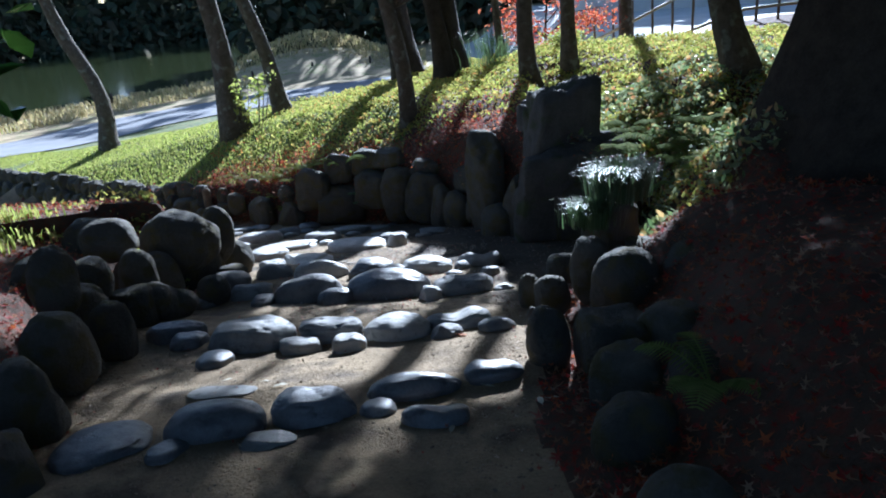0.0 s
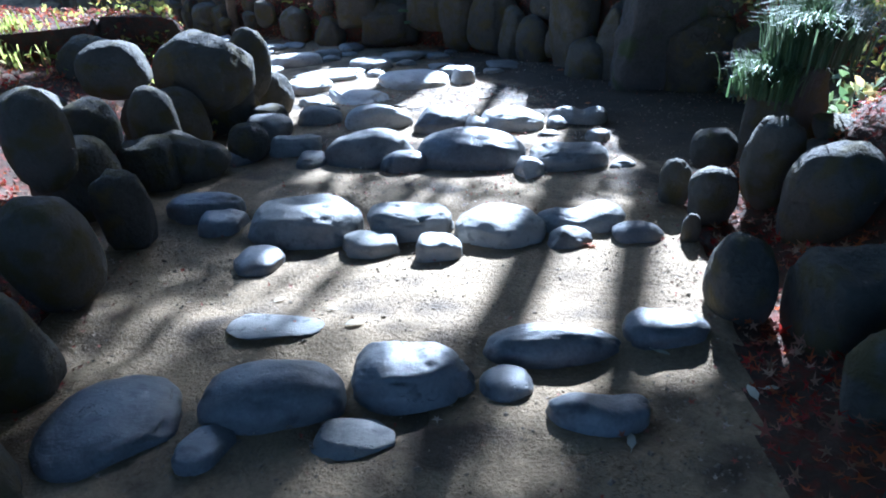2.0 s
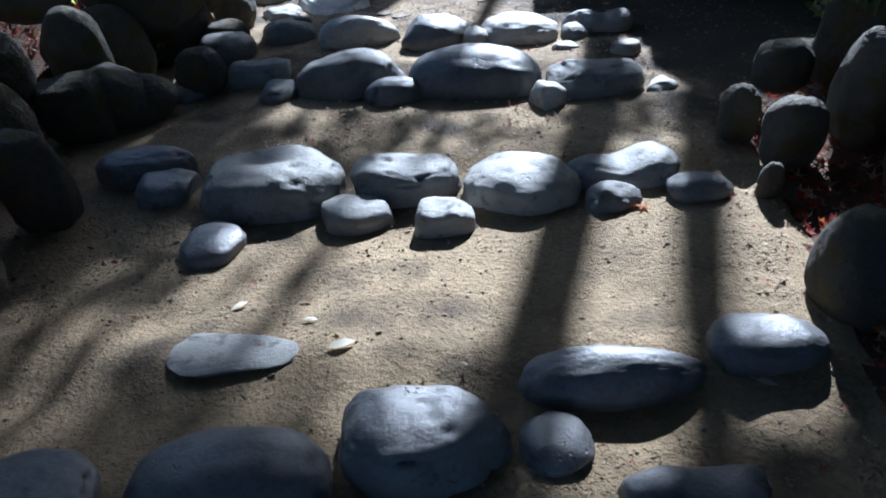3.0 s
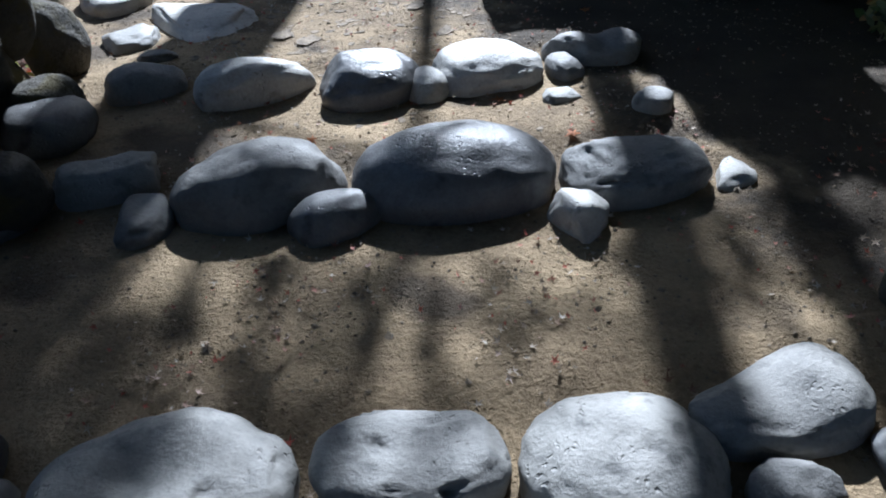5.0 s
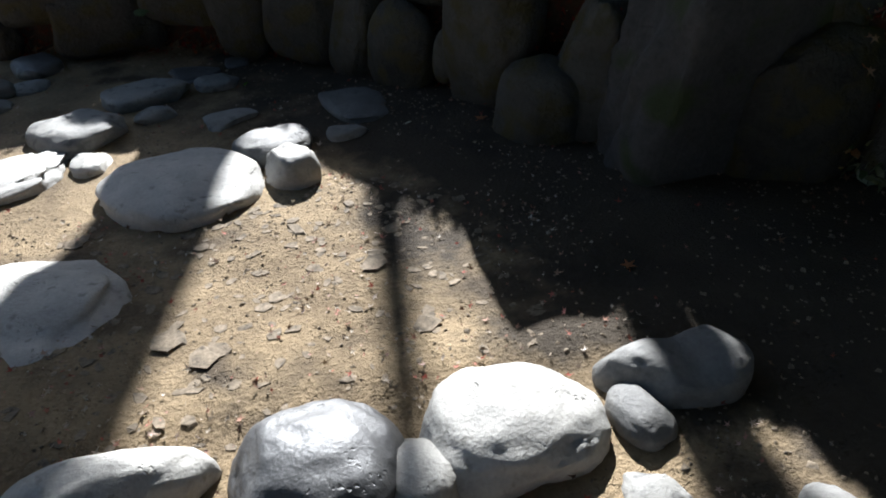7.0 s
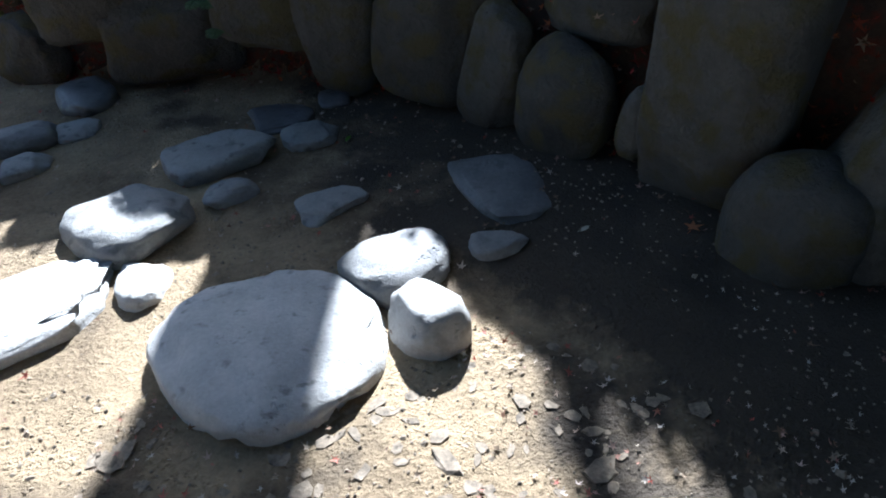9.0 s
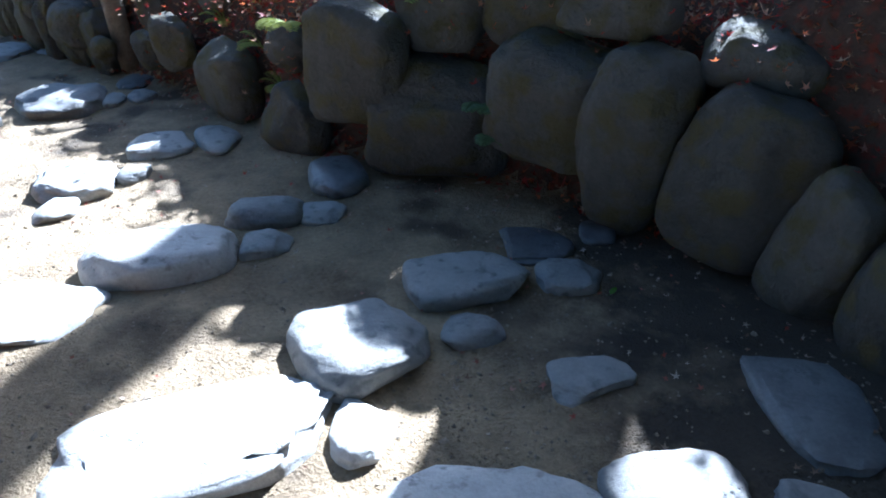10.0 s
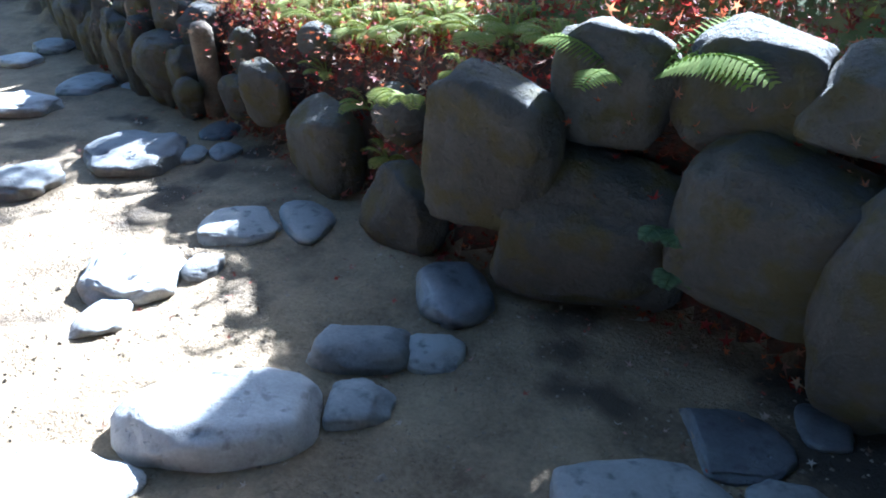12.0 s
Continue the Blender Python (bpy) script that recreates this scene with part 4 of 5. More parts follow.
PALE = leaf_material("pale_curled_leaf", [(0.42, 0.4, 0.3), (0.48, 0.44, 0.33)], 0.5, 0.2)
for lx, ly, ls, lyaw in [(-0.98, 3.57, 0.09, 20), (-0.03, 2.88, 0.07, 80), (0.42, 3.11, 0.08, 95), (0.49, 3.13, 0.06, 10), (-1.35, 3.82, 0.06, 40), (-1.1, 3.72, 0.05, 0), (0.18, 3.35, 0.06, -20), (0.1, 8.81, 0.05, 30), (-1.29, 10.76, 0.07, 20)]:
    fallen_leaf(lx, ly, ls, lyaw, PALE, "pale dry leaf lying on the sandy earth")
for lx, ly, ls, lyaw in [(0.02, 5.97, 0.06, 30), (0.52, 7.23, 0.06, 70), (-0.18, 6.36, 0.06, 10), (-1.0, 6.2, 0.05, 120), (0.47, 8.7, 0.07, 45), (0.08, 4.3, 0.06, 0)]:
    fallen_leaf(lx, ly, ls, lyaw, RED_LEAF, "small red maple leaf lying on the earth", True)
fallen_leaf(-0.69, 9.81, 0.06, 60, GLOSSY, "fresh green leaf lying on damp earth")

# tufts and ferns
# the first one is a domed leafy shrub, built from grass blades
grass_tuft((1.4, 5.3, -0.1), 0.27, 1800, 50, "leafy shrub on the bank's corner, drawn as silvery blades", SILVER)
grass_tuft((1.16, 5.22, -0.28), 0.2, 800, 51, "green grass spilling over the boulders")
grass_tuft((1.9, 6.1, ground_z(1.9, 6.1)), 0.3, 200, 52, "small grass tuft among fallen leaves")
for i, (fx, fy, ln) in enumerate([(2.2, 7.9, 0.6), (2.6, 7.7, 0.65), (3.0, 8.1, 0.6), (2.4, 8.5, 0.55), (3.2, 7.4, 0.6), (2.8, 9.0, 0.5), (2.1, 9.1, 0.45), (2.3, 7.5, 0.5), (2.2, 8.5, 0.45), (2.7, 7.2, 0.5), (3.1, 6.9, 0.5), (2.5, 7.0, 0.45), (2.9, 7.6, 0.55)]):
    fern((fx, fy, ground_z(fx, fy)), ln, 9, 60 + i)
wz = float(path_level(10.9))
fern((-1.4, 11.0, wz + 0.92), 0.46, 4, 80, "sunlit fern hanging over the wall's top", -10)
fern((-1.5, 11.0, wz + 0.9), 0.36, 3, 84, "sunlit fern hanging over the wall's top", 190)
for i, (sx, sy) in enumerate([(-2.35, 11.8), (-2.6, 12.0), (-2.9, 12.2), (-3.2, 12.4), (-2.1, 11.65), (-3.5, 12.65), (-2.75, 12.1), (-2.45, 11.25), (-2.6, 11.6), (-2.15, 11.45), (-2.75, 11.8), (-2.0, 11.7), (-1.75, 11.5), (-2.35, 11.9), (-3.1, 12.1)]):
    fern((sx, sy, ground_z(sx, sy) + 0.03), 0.2 if i > 6 else 0.3, 7, 90 + i, "small yellow-green sprig among red fallen leaves", None, GRASS)
fern((-2.32, 11.16, wz + 0.68), 0.2, 5, 82, "small yellow-green plant between wall stones", -120, GRASS)
fern((-1.28, 10.72, wz + 0.5), 0.17, 6, 85, "tiny fern rooted in the wall face", -100, TUFT)
fern((-1.22, 10.68, wz + 0.36), 0.17, 6, 86, "tiny fern rooted in the wall face", -80, TUFT)
fern((1.05, 2.55, ground_z(1.05, 2.55)), 0.35, 6, 83, "small fern catching the sun among dark stones")

# ---------------------------------------------------------------- distance
# rope fence posts along the pond
for i, (px, py, _) in enumerate([p for p in [(a, b, 0) for a, b in ((-27, 26), (-23.5, 30.5), (-20, 35.5), (-17, 39.5), (-14, 43), (-10.5, 44.6), (-7, 45.5), (-3.5, 46.2))]]):
    post = thing("fence_post", (px, py, ground_z(px, py)), "short dark wooden post of the pond's rope fence", "fence post", "pond fence posts")
    bm = bmesh.new()
    tube(bm, [(0, 0, -0.2), (0, 0, 0.3), (0, 0, 0.6)], [0.08, 0.075, 0.07], 8)
    part("post", bm, DARK_BARK, post)
x, y, z = scatter(60000, -40, 0, 18, 58, lambda x, y: ((near_line(x, y, SHORE)[0] < 5.5) | (y > 45)) & ~inside(x, y, POND_AREA) & (near_line(x, y, ROAD)[0] > 2.5))
tagged(blades("shore_grass", np.stack([x, y, z], 1), rs.uniform(0.1, 0.38, len(x)), leaf_material("dry_reed_blades", [(0.4, 0.32, 0.15), (0.55, 0.44, 0.22), (0.28, 0.27, 0.1)], 0.7, 0.4), rs, 0.03), "pale dry grass along the pond's edge", "grass", kind="stuff")

# bamboo fence and a pale wall behind the mound
fence = thing("bamboo_fence", (8, 19, ground_z(8, 19)), "weathered bamboo pole fence with two rails", "fence")
fa, fb = Vector((4.6, 20.2)), Vector((11.5, 17.2))
for i in range(16):
    p = fa.lerp(fb, i / 15)
    z = ground_z(p.x, p.y)
    bm = bmesh.new()
    tube(bm, [(0, 0, -0.2), (0.02, 0, 0.9), (0, 0, 1.9)], [0.035, 0.033, 0.03], 8)
    o = part("post", bm, WOOD, fence)
    o.location = Vector((p.x, p.y, z)) - fence.location
for h in (0.35, 1.35):
    bm = bmesh.new()
    tube(bm, [Vector((q.x, q.y, ground_z(q.x, q.y) + h)) - fence.location for q in [fa.lerp(fb, i / 6) for i in range(7)]], [0.04] * 7, 8)
    part("rail", bm, BAMBOO, fence)
bm = bmesh.new()
bmesh.ops.create_cube(bm, size=1)
bmesh.ops.scale(bm, vec=(26, 0.3, 5.0), verts=bm.verts)
bmesh.ops.bevel(bm, geom=bm.edges[:], offset=0.04, segments=2)
gwall = part("garden_wall", bm, PALE_WALL)
gwall.matrix_world = pose(19, 34, 1.2, 0, 0, -24)
tagged(gwall, "long pale plastered garden wall in the distance", "wall", kind="structure")


# woods on the far bank: trunks and leaf masses
def woods(name, label, n, area, z0, z1, leaf, seed):
    r = np.random.RandomState(seed)
    (ax, ay), (bx, by), deep = area
    k = r.uniform(0, 1, n)
    d = r.uniform(0, deep, n)
    dx, dy = bx - ax, by - ay
    ln = math.hypot(dx, dy)
    hgt = z0 + (z1 - z0) * r.uniform(0, 1, n) * (0.65 + 0.35 * np.sin(k * 37 + 2 * np.sin(k * 90)))
    c = np.stack([ax + dx * k - dy / ln * d, ay + dy * k + dx / ln * d, hgt], 1)
    c += r.normal(size=c.shape) * 0.6
    return tagged(leaf_cloud(name, c, leaf, WOODS, r, 0.0, "oval"), label, "trees", kind="stuff")


woods("far_woods", "dark woods along the pond's far bank", 16000, ((-150, 75), (25, 150), 14), -3.2, 16, 2.6, 91)
woods("far_hedge", "dark bushes overhanging the far water", 7000, ((-140, 74), (20, 146), 3), -3.3, 3, 1.5, 92)
woods("near_woods", "shaded shrubs and trees behind the earth hill", 9000, ((-16, 62), (34, 66), 10), -2.5, 14, 1.3, 93)
woods("east_woods", "trees beyond the garden wall", 7000, ((10, 44), (60, 20), 8), 0, 8, 1.4, 94)

# ---------------------------------------------------------------- boulders of the steps
stone_row([
    (-1.70, 2.96, 0.46, 0.52, 0.08, -3, "dome", "d"), (-1.19, 3.07, 0.49, 0.30, 0.14, 8, "smooth", "d"), (-0.73, 3.19, 0.45, 0.33, 0.13, 5, "loaf", "d"),
    (-0.22, 3.39, 0.52, 0.19, 0.10, 0, "egg", "d"), (-0.40, 3.18, 0.19, 0.20, 0.05, 0, "dome", "d"), (-0.11, 2.99, 0.34, 0.17, 0.08, 0, "crescent", "d"),
    (0.22, 3.48, 0.33, 0.22, 0.07, 0, "loaf", "d"), (-0.90, 2.90, 0.27, 0.21, 0.04, 10, "wedge", "g"), (-1.35, 2.85, 0.15, 0.24, 0.04, -20, "loaf", "d"),
    (-1.30, 3.56, 0.39, 0.20, 0.01, 0, "slab", "g"), (-1.54, 4.20, 0.25, 0.29, 0.07, 10, "dome", "d")],
    "row of worn grey boulders edging the top earth step")
stone_row([
    (-1.40, 4.61, 0.62, 0.49, 0.17, 0, "crater", "g"), (-0.83, 4.59, 0.47, 0.31, 0.12, -5, "loaf", "g"), (-0.36, 4.49, 0.48, 0.43, 0.13, 0, "dome", "g"),
    (0.07, 4.58, 0.47, 0.30, 0.09, 8, "saddle", "g"), (-1.02, 4.38, 0.28, 0.25, 0.09, 15, "loaf", "g"), (-0.67, 4.28, 0.24, 0.20, 0.09, -12, "loaf", "g"),
    (-0.02, 4.36, 0.22, 0.19, 0.07, -8, "wedge", "g"), (0.32, 4.39, 0.26, 0.18, 0.07, 0, "dome", "d"), (-2.01, 4.84, 0.45, 0.26, 0.11, 0, "dome", "d"),
    (-1.86, 4.66, 0.26, 0.26, 0.08, 5, "loaf", "d")],
    "row of pitted grey river boulders across the path")
stone_row([
    (-1.20, 5.86, 0.64, 0.44, 0.19, 8, "dome", "g"), (-0.50, 5.75, 0.74, 0.48, 0.22, -5, "smooth", "d"), (0.14, 5.63, 0.53, 0.37, 0.13, -5, "loaf", "g"),
    (-0.93, 5.64, 0.35, 0.22, 0.11, 15, "egg", "d"), (-0.13, 5.44, 0.19, 0.26, 0.10, 15, "wedge", "p"), (0.49, 5.56, 0.15, 0.25, 0.04, -30, "wedge", "p"),
    (-1.76, 6.05, 0.39, 0.23, 0.10, 5, "loaf", "g"), (-1.60, 5.79, 0.21, 0.29, 0.07, 0, "loaf", "g"), (-2.08, 6.53, 0.37, 0.41, 0.15, 0, "dome", "d"),
    (-2.13, 5.99, 0.28, 0.42, 0.11, 0, "dome", "d")],
    "row of large smooth grey boulders edging an earth step")
stone_row([
    (-1.23, 6.71, 0.55, 0.26, 0.16, 8, "egg", "p"), (-0.71, 6.64, 0.48, 0.46, 0.15, 0, "dome", "d"), (-0.18, 6.64, 0.53, 0.46, 0.13, -5, "dome", "p"),
    (-0.46, 6.55, 0.23, 0.29, 0.09, 0, "peak", "p"), (0.35, 6.67, 0.47, 0.28, 0.10, -5, "saddle", "g"), (0.18, 6.56, 0.17, 0.24, 0.06, 0, "dome", "g"),
    (0.09, 6.32, 0.17, 0.16, 0.03, -15, "wedge", "g"), (-1.74, 6.87, 0.38, 0.27, 0.12, 5, "dome", "g"), (0.41, 6.11, 0.17, 0.20, 0.06, -25, "loaf", "g")],
    "row of rounded pale boulders edging an earth step")
stone_row([
    (-1.52, 7.71, 0.49, 0.86, 0.07, 28, "slab", "p"), (-1.06, 8.50, 0.71, 0.76, 0.12, 28, "pillow", "p"), (-0.57, 8.45, 0.24, 0.30, 0.13, 30, "pillow", "p"),
    (-2.10, 8.26, 0.46, 0.52, 0.10, 10, "rough", "p"), (-1.91, 7.51, 0.30, 0.36, 0.07, 5, "loaf", "g"), (-1.72, 7.18, 0.20, 0.14, 0.04, 5, "wedge", "g"),
    (-1.98, 8.83, 0.46, 0.90, 0.06, -62, "rough", "p"), (-0.60, 8.78, 0.41, 0.35, 0.09, 25, "loaf", "g"), (-0.23, 8.80, 0.23, 0.15, 0.04, 0, "slab", "g"),
    (-0.10, 9.19, 0.35, 0.56, 0.03, 10, "slab", "g")],
    "scattered pale slabs and small stones set in the earth")
stone_row([
    (-1.60, 9.32, 0.48, 0.47, 0.09, 32, "loaf", "g"), (-1.51, 8.93, 0.20, 0.29, 0.05, 0, "wedge", "p"), (-1.22, 9.47, 0.24, 0.21, 0.05, 5, "wedge", "g"),
    (-0.81, 9.26, 0.31, 0.21, 0.03, 20, "slab", "g"), (-1.27, 9.81, 0.53, 0.40, 0.08, 20, "slab", "g"), (-0.86, 9.88, 0.28, 0.24, 0.05, 5, "loaf", "g"),
    (-1.00, 10.14, 0.33, 0.34, 0.03, 10, "slab", "d"), (-0.72, 10.30, 0.17, 0.23, 0.03, 0, "loaf", "d")],
    "shaded flat grey stones set in dark earth")
stone_row([
    (-2.59, 9.81, 0.66, 0.39, 0.12, 22, "pillow", "p"), (-2.19, 10.01, 0.23, 0.25, 0.05, 5, "wedge", "g"), (-2.28, 10.29, 0.41, 0.27, 0.09, 15, "loaf", "g"),
    (-2.05, 10.73, 0.31, 0.47, 0.07, 25, "loaf", "d"), (-2.02, 10.35, 0.22, 0.23, 0.04, 10, "loaf", "g"), (-3.39, 10.52, 0.43, 0.47, 0.08, 20, "rough", "p"),
    (-3.31, 10.21, 0.21, 0.29, 0.04, 0, "wedge", "p"), (-3.15, 10.67, 0.16, 0.22, 0.04, 0, "loaf", "g"), (-3.18, 11.07, 0.39, 0.42, 0.05, 15, "slab", "g"),
    (-2.89, 11.20, 0.26, 0.48, 0.05, 35, "egg", "g"), (-2.90, 9.40, 0.50, 0.45, 0.04, 5, "rough", "p")],
    "pale flat stones set in the sandy path by the wall")
stone_row([
    (-4.21, 11.69, 0.60, 0.65, 0.09, 12, "rough", "g"), (-3.96, 12.23, 0.24, 0.33, 0.05, 0, "loaf", "g"), (-3.91, 11.83, 0.17, 0.27, 0.04, 20, "dome", "g"),
    (-3.75, 11.93, 0.20, 0.29, 0.04, 25, "egg", "g"), (-5.41, 12.85, 0.38, 0.55, 0.07, 5, "loaf", "g"), (-4.51, 11.18, 0.37, 0.43, 0.08, 0, "rough", "g"),
    (-5.48, 12.25, 0.47, 0.45, 0.10, 0, "rough", "p"), (-6.42, 13.73, 0.38, 0.38, 0.06, 0, "loaf", "g"), (-6.44, 13.30, 0.36, 0.35, 0.06, 0, "rough", "p"),
    (-5.12, 12.95, 0.15, 0.16, 0.03, 0, "loaf", "g")],
    "sunlit pale stones where the sandy path turns")

# ---------------------------------------------------------------- boulder walls, course by course
def wall_boulder(wall, x, y, lift, w, d, h, yaw, kind):
    me = stone_mesh(next(stone_count), kind, 5 if w > 0.6 else 4)
    me.materials.append(MOSSY)
    return put_rock("boulder", me, (x, y, float(path_level(y)) + lift), w, d, h, yaw, wall, None, rng.uniform(-6, 6))


wall_north = thing("wall_north", (-1, 10.6, ground_z(-1, 10.4)), "retaining wall of large mossy boulders with leaves in the gaps", "stone wall", kind="structure")
# along WALL_N: from the dark corner at the east to the low bank at the west
course(wall_north, WALL_N, 12.5, 14.2, (0.42, 0.62), (0.6, 0.8), (0.4, 0.55), -0.05, 0.13, 3, -1)
course(wall_north, WALL_N, 20.9, 30.0, (0.3, 0.48), (0.42, 0.6), (0.3, 0.45), -0.04, 0.13, 12, -1)
course(wall_north, WALL_N, 13.1, 13.65, (0.42, 0.6), (0.42, 0.5), (0.36, 0.5), 0.46, 0.36, 21, -1)
course(wall_north, WALL_N, 21.0, 30.0, (0.3, 0.46), (0.28, 0.4), (0.3, 0.4), 0.36, 0.34, 22, -1)
# the stretch that the path runs up to: x, y, centre above the path, width, depth, half height, yaw, kind
for bx, by, lift, w, d, h, yaw, kind in [
        (-1.52, 10.95, 0.28, 0.72, 0.50, 0.32, -13, "block"), (-0.92, 10.69, 0.53, 0.64, 0.50, 0.29, -30, "block"), (-0.60, 10.48, 0.42, 0.42, 0.45, 0.43, -34, "block"),
        (-0.17, 10.19, 0.37, 0.53, 0.45, 0.38, -34, "block"), (0.04, 9.84, 0.23, 0.35, 0.26, 0.34, -57, "block"), (0.25, 9.51, 0.19, 0.42, 0.32, 0.30, -57, "dome"),
        (0.45, 9.67, 0.64, 0.48, 0.36, 0.19, -57, "block"), (0.64, 8.98, 0.62, 0.50, 0.40, 0.66, -62, "block"), (0.42, 9.16, 0.25, 0.14, 0.14, 0.17, -57, "dome"),
        (0.72, 8.52, 0.08, 0.45, 0.40, 0.30, -62, "dome"), (-1.94, 11.05, 0.58, 0.52, 0.39, 0.33, -13, "block"), (-2.38, 11.18, 0.17, 0.43, 0.32, 0.22, -37, "wedge")]:
    wall_boulder(wall_north, bx, by, lift, w * 1.1, d * 1.05, h * 1.04, yaw, kind)
for bx, by, lift, w, d, h, yaw, kind in [
        (-2.95, 11.71, 0.20, 0.44, 0.33, 0.27, -36, "block"), (-2.49, 11.55, 0.51, 0.32, 0.24, 0.15, -37, "peak"), (-1.51, 11.16, 0.88, 0.43, 0.32, 0.24, -13, "block"),
        (-1.04, 11.0, 0.92, 0.5, 0.32, 0.22, -30, "block"), (-0.69, 10.77, 1.00, 0.49, 0.37, 0.15, -30, "block"), (-3.46, 12.06, 0.37, 0.33, 0.25, 0.19, -30, "wedge"),
        (-3.76, 12.22, 0.27, 0.26, 0.19, 0.13, -30, "block"), (-3.82, 12.51, 0.47, 0.23, 0.18, 0.17, -30, "dome"), (-4.57, 12.72, 0.32, 0.52, 0.39, 0.18, -30, "dome"),
        (-4.20, 12.35, 0.23, 0.22, 0.16, 0.09, -30, "dome"), (-5.21, 13.10, 0.38, 0.28, 0.21, 0.12, -30, "block"), (-3.20, 12.26, 0.65, 0.27, 0.20, 0.12, -30, "dome"),
        (-0.14, 10.47, 0.83, 0.47, 0.35, 0.12, -34, "block")]:
    wall_boulder(wall_north, bx, by, lift, w * 1.1, d * 1.05, h * 1.04, yaw, kind)

wall_west = thing("wall_west", (-2.5, 5, ground_z(-2.5, 5)), "bank edging of heaped round grey boulders", "stone wall", kind="structure")
wall_east = thing("wall_east", (0.7, 4, ground_z(0.7, 4)), "low wall of shaded boulders holding the leafy bank", "stone wall", kind="structure")
for bx, by, lift, w, d, h, yaw, kind in [
        (-2.16, 3.20, 0.18, 0.30, 0.30, 0.26, 0, "block"), (-2.30, 3.84, 0.26, 0.40, 0.34, 0.28, 0, "dome"), (-2.27, 4.47, 0.20, 0.28, 0.24, 0.23, 0, "block"),
        (-2.51, 5.36, 0.16, 0.33, 0.28, 0.18, 0, "block"), (-2.27, 5.60, 0.12, 0.35, 0.30, 0.13, 0, "dome"), (-2.06, 5.95, 0.13, 0.30, 0.25, 0.14, 0, "dome"),
        (-2.10, 6.67, 0.11, 0.32, 0.28, 0.12, 0, "dome"), (-2.17, 7.22, 0.19, 0.30, 0.26, 0.21, 0, "dome"), (-2.63, 4.55, 0.58, 0.33, 0.28, 0.27, 0, "dome"),
        (-2.76, 5.25, 0.45, 0.38, 0.32, 0.19, 0, "dome"), (-2.59, 5.75, 0.35, 0.33, 0.28, 0.26, 0, "dome"), (-2.96, 6.15, 0.65, 0.49, 0.41, 0.20, 0, "dome"),
        (-2.52, 6.65, 0.52, 0.75, 0.64, 0.31, 0, "dome"), (-2.27, 7.00, 0.51, 0.34, 0.29, 0.30, 0, "dome"), (-3.3, 5.6, 0.4, 0.5, 0.45, 0.26, 0, "dome"),
        (-3.4, 6.7, 0.62, 0.5, 0.45, 0.2, 10, "dome"), (-2.05, 2.6, 0.05, 0.45, 0.5, 0.24, 40, "block"), (-2.75, 4.95, 0.2, 0.5, 0.5, 0.28, 20, "dome"), (-2.6, 6.8, 0.12, 0.8, 0.5, 0.34, 10, "block"), (-2.45, 5.55, 0.1, 0.5, 0.4, 0.25, 0, "block"),
        (-2.7, 6.15, 0.2, 0.6, 0.5, 0.3, 20, "dome")]:
    wall_boulder(wall_west, bx, by, lift, w, d, h, yaw, kind)
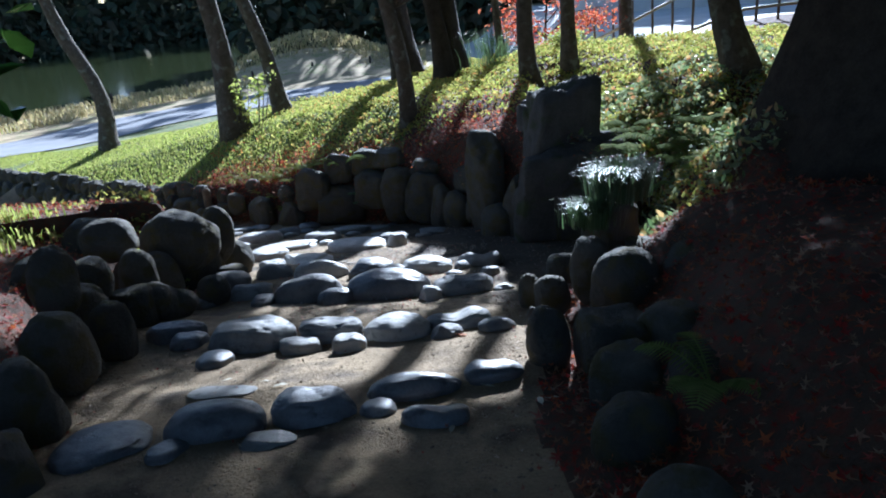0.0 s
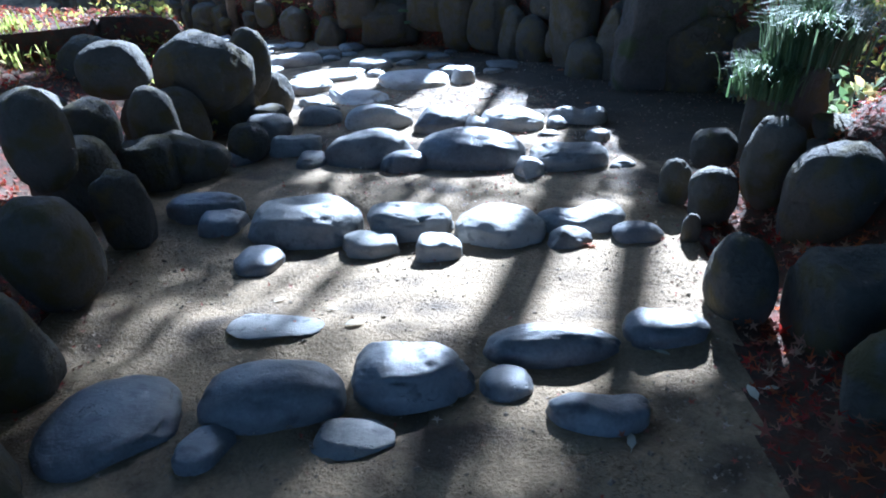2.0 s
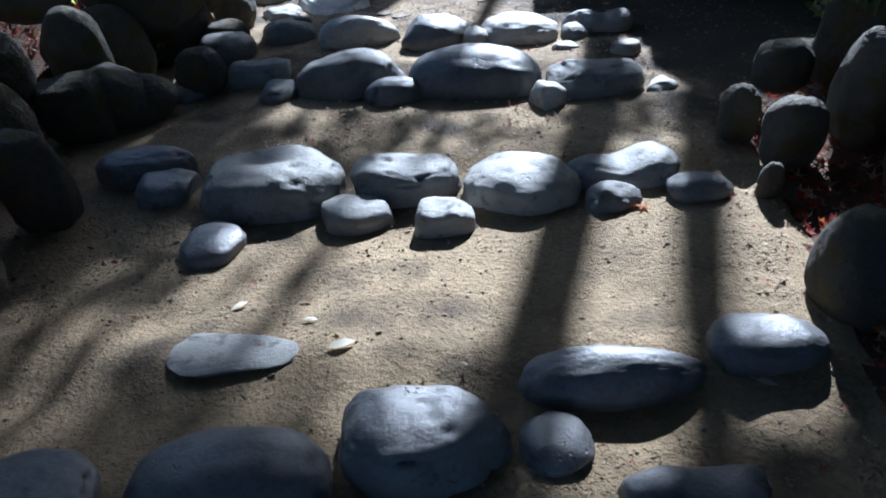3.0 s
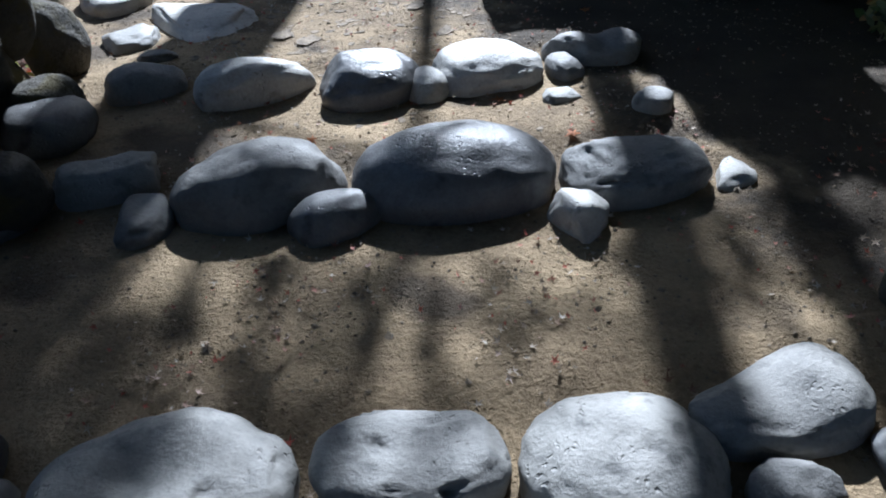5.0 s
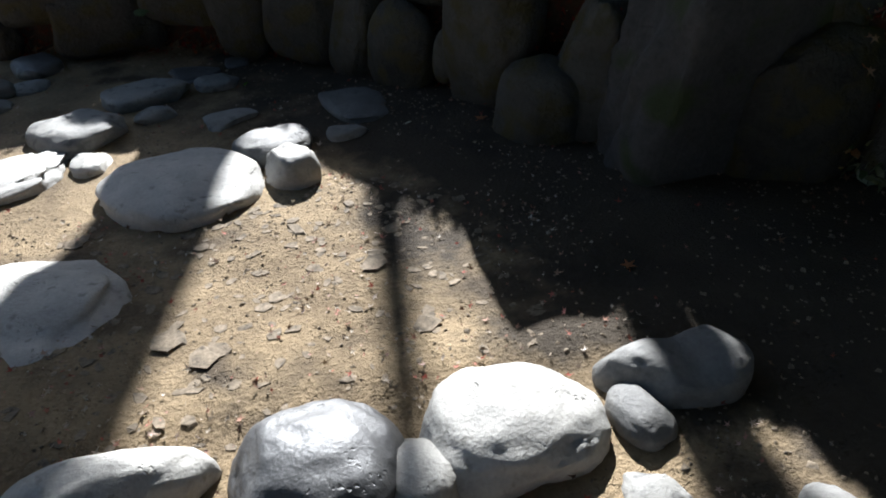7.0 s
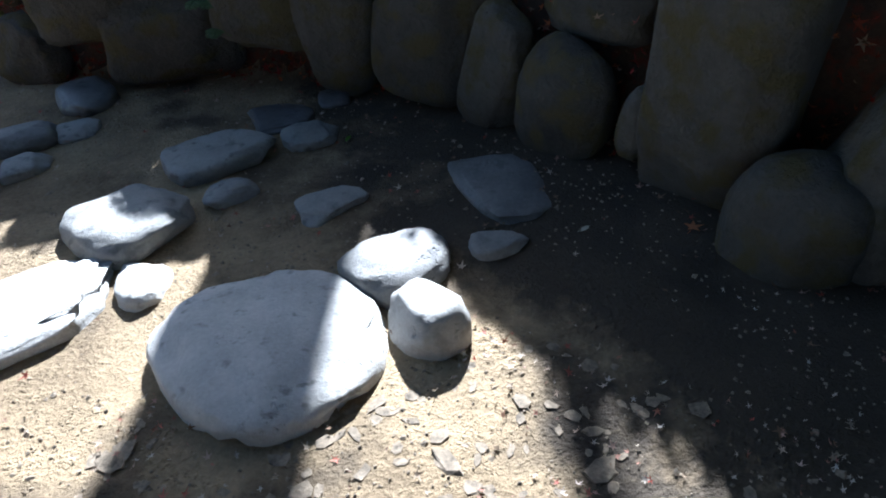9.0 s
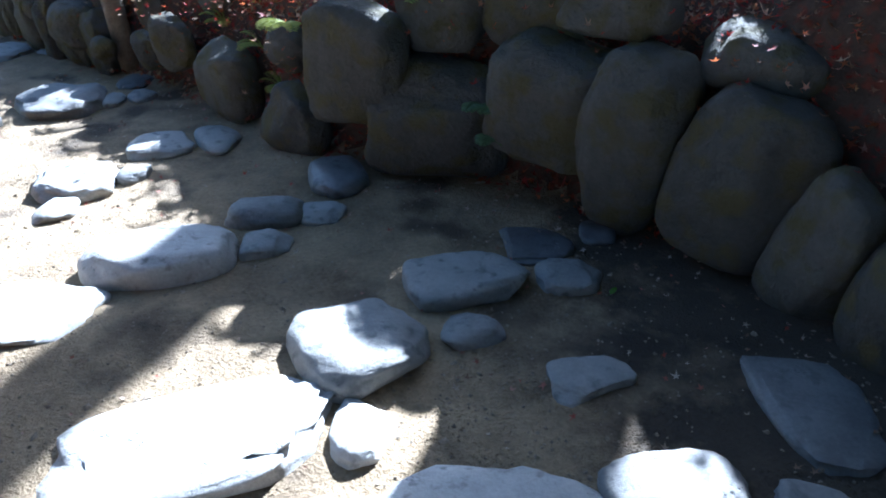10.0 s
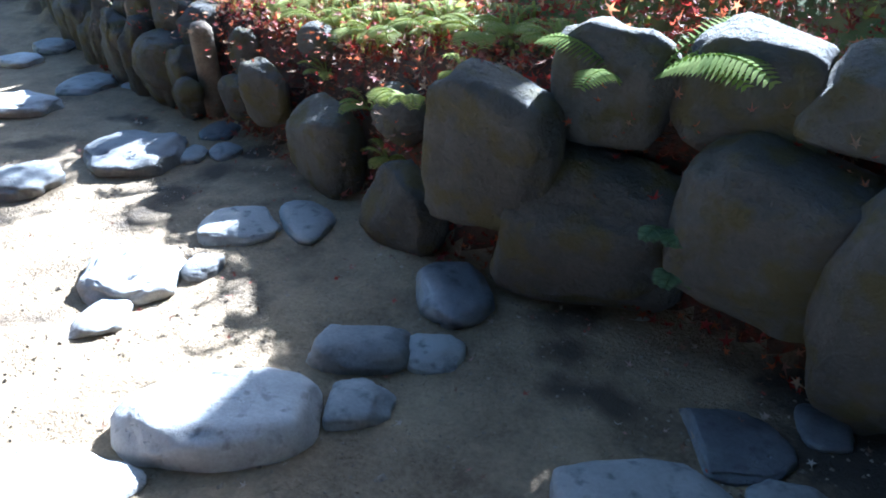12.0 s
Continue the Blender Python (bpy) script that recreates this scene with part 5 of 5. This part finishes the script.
for bx, by, lift, w, d, h, yaw, kind in [
        (0.61, 4.85, 0.13, 0.17, 0.14, 0.16, -10, "dome"), (0.92, 5.20, 0.22, 0.26, 0.22, 0.13, 0, "dome"), (0.73, 4.60, 0.15, 0.25, 0.21, 0.17, 20, "dome"),
        (0.56, 4.34, 0.06, 0.09, 0.08, 0.11, 0, "dome"), (0.56, 3.68, 0.12, 0.26, 0.3, 0.22, 10, "dome"), (1.02, 4.65, 0.31, 0.29, 0.25, 0.26, 0, "dome"),
        (1.36, 4.75, 0.24, 0.33, 0.28, 0.14, 0, "block"), (1.51, 4.95, 0.40, 0.32, 0.27, 0.06, 0, "slab"), (0.88, 3.45, 0.06, 0.4, 0.4, 0.3, 0, "block"),
        (0.82, 3.0, 0.06, 0.36, 0.36, 0.25, 80, "block"), (1.2, 3.35, 0.14, 0.45, 0.4, 0.26, 40, "block"),
        (0.72, 2.5, 0.04, 0.36, 0.36, 0.22, 75, "dome"), (1.12, 2.75, 0.12, 0.42, 0.4, 0.24, 20, "block"), (0.74, 1.95, 0.02, 0.34, 0.34, 0.18, 80, "dome"),
        (1.5, 2.3, 0.2, 0.5, 0.45, 0.22, 30, "dome"), (1.15, 4.25, 0.25, 0.45, 0.4, 0.3, 20, "dome"), (1.6, 4.25, 0.36, 0.4, 0.36, 0.2, 35, "dome"),
        (1.35, 5.35, 0.4, 0.5, 0.42, 0.34, 40, "block")]:
    wall_boulder(wall_east, bx, by, lift, w, d, h, yaw, kind)


def upright_block(seed):
    """A squared block with worn edges and a rough face."""
    bm = bmesh.new()
    bmesh.ops.create_icosphere(bm, subdivisions=5, radius=1)
    off = Vector((seed * 1.7, seed * 0.9, seed * 2.3))
    for v in bm.verts:
        p = v.co.normalized()
        q = p * (0.22 + 0.78 / max(abs(p.x), abs(p.y), abs(p.z)))
        q.x *= 1.06 - 0.14 * q.z
        q.z += 0.1 * q.x * max(0, q.z)
        step = noise.noise(q * 0.9 + off) * 0.1 + noise.noise(q * 2.6 + off) * 0.06 + abs(noise.noise(q * 6 + off)) * 0.035
        v.co = q * (0.9 + step * 1.5)
    me = bpy.data.meshes.new("upright_block")
    bm.to_mesh(me)
    bm.free()
    me.polygons.foreach_set("use_smooth", [True] * len(me.polygons))
    return me


# dark upright rock at the corner of the far wall
upright = thing("standing_rock", (1.5, 8.45, float(path_level(8.45))), "tall dark upright rock with a stepped shoulder", "rock")
for rx, ry, rz, w, d, h, yaw, roll, seed in [(1.52, 8.42, -0.42, 0.86, 0.8, 0.86, 6, 2, 301), (1.74, 8.14, -0.8, 0.92, 0.6, 0.64, -8, 6, 302), (1.53, 8.05, -1.02, 1.34, 0.62, 0.78, 4, 2, 303), (1.33, 8.85, -0.6, 0.52, 0.5, 0.85, 10, -2, 304)]:
    block = upright_block(seed)
    block.materials.append(DARK_ROCK)
    put_rock("rock_block", block, (rx, ry, rz), w, d, h, yaw, upright, None, roll)

# old log posts in the west part of the wall
for lx, ly in ((-4.12, 12.5), (-5.05, 13.15)):
    post = thing("log_post", (lx, ly, float(path_level(ly))), "weathered upright log set in the stone wall", "post", "log posts in the wall")
    bm = bmesh.new()
    tube(bm, [(0, 0, -0.15), (0, 0, 0.3), (0.01, 0, 0.62), (0.01, 0, 0.66)], [0.075, 0.072, 0.07, 0.05], 12, 0.15)
    part("log", bm, WOOD, post)
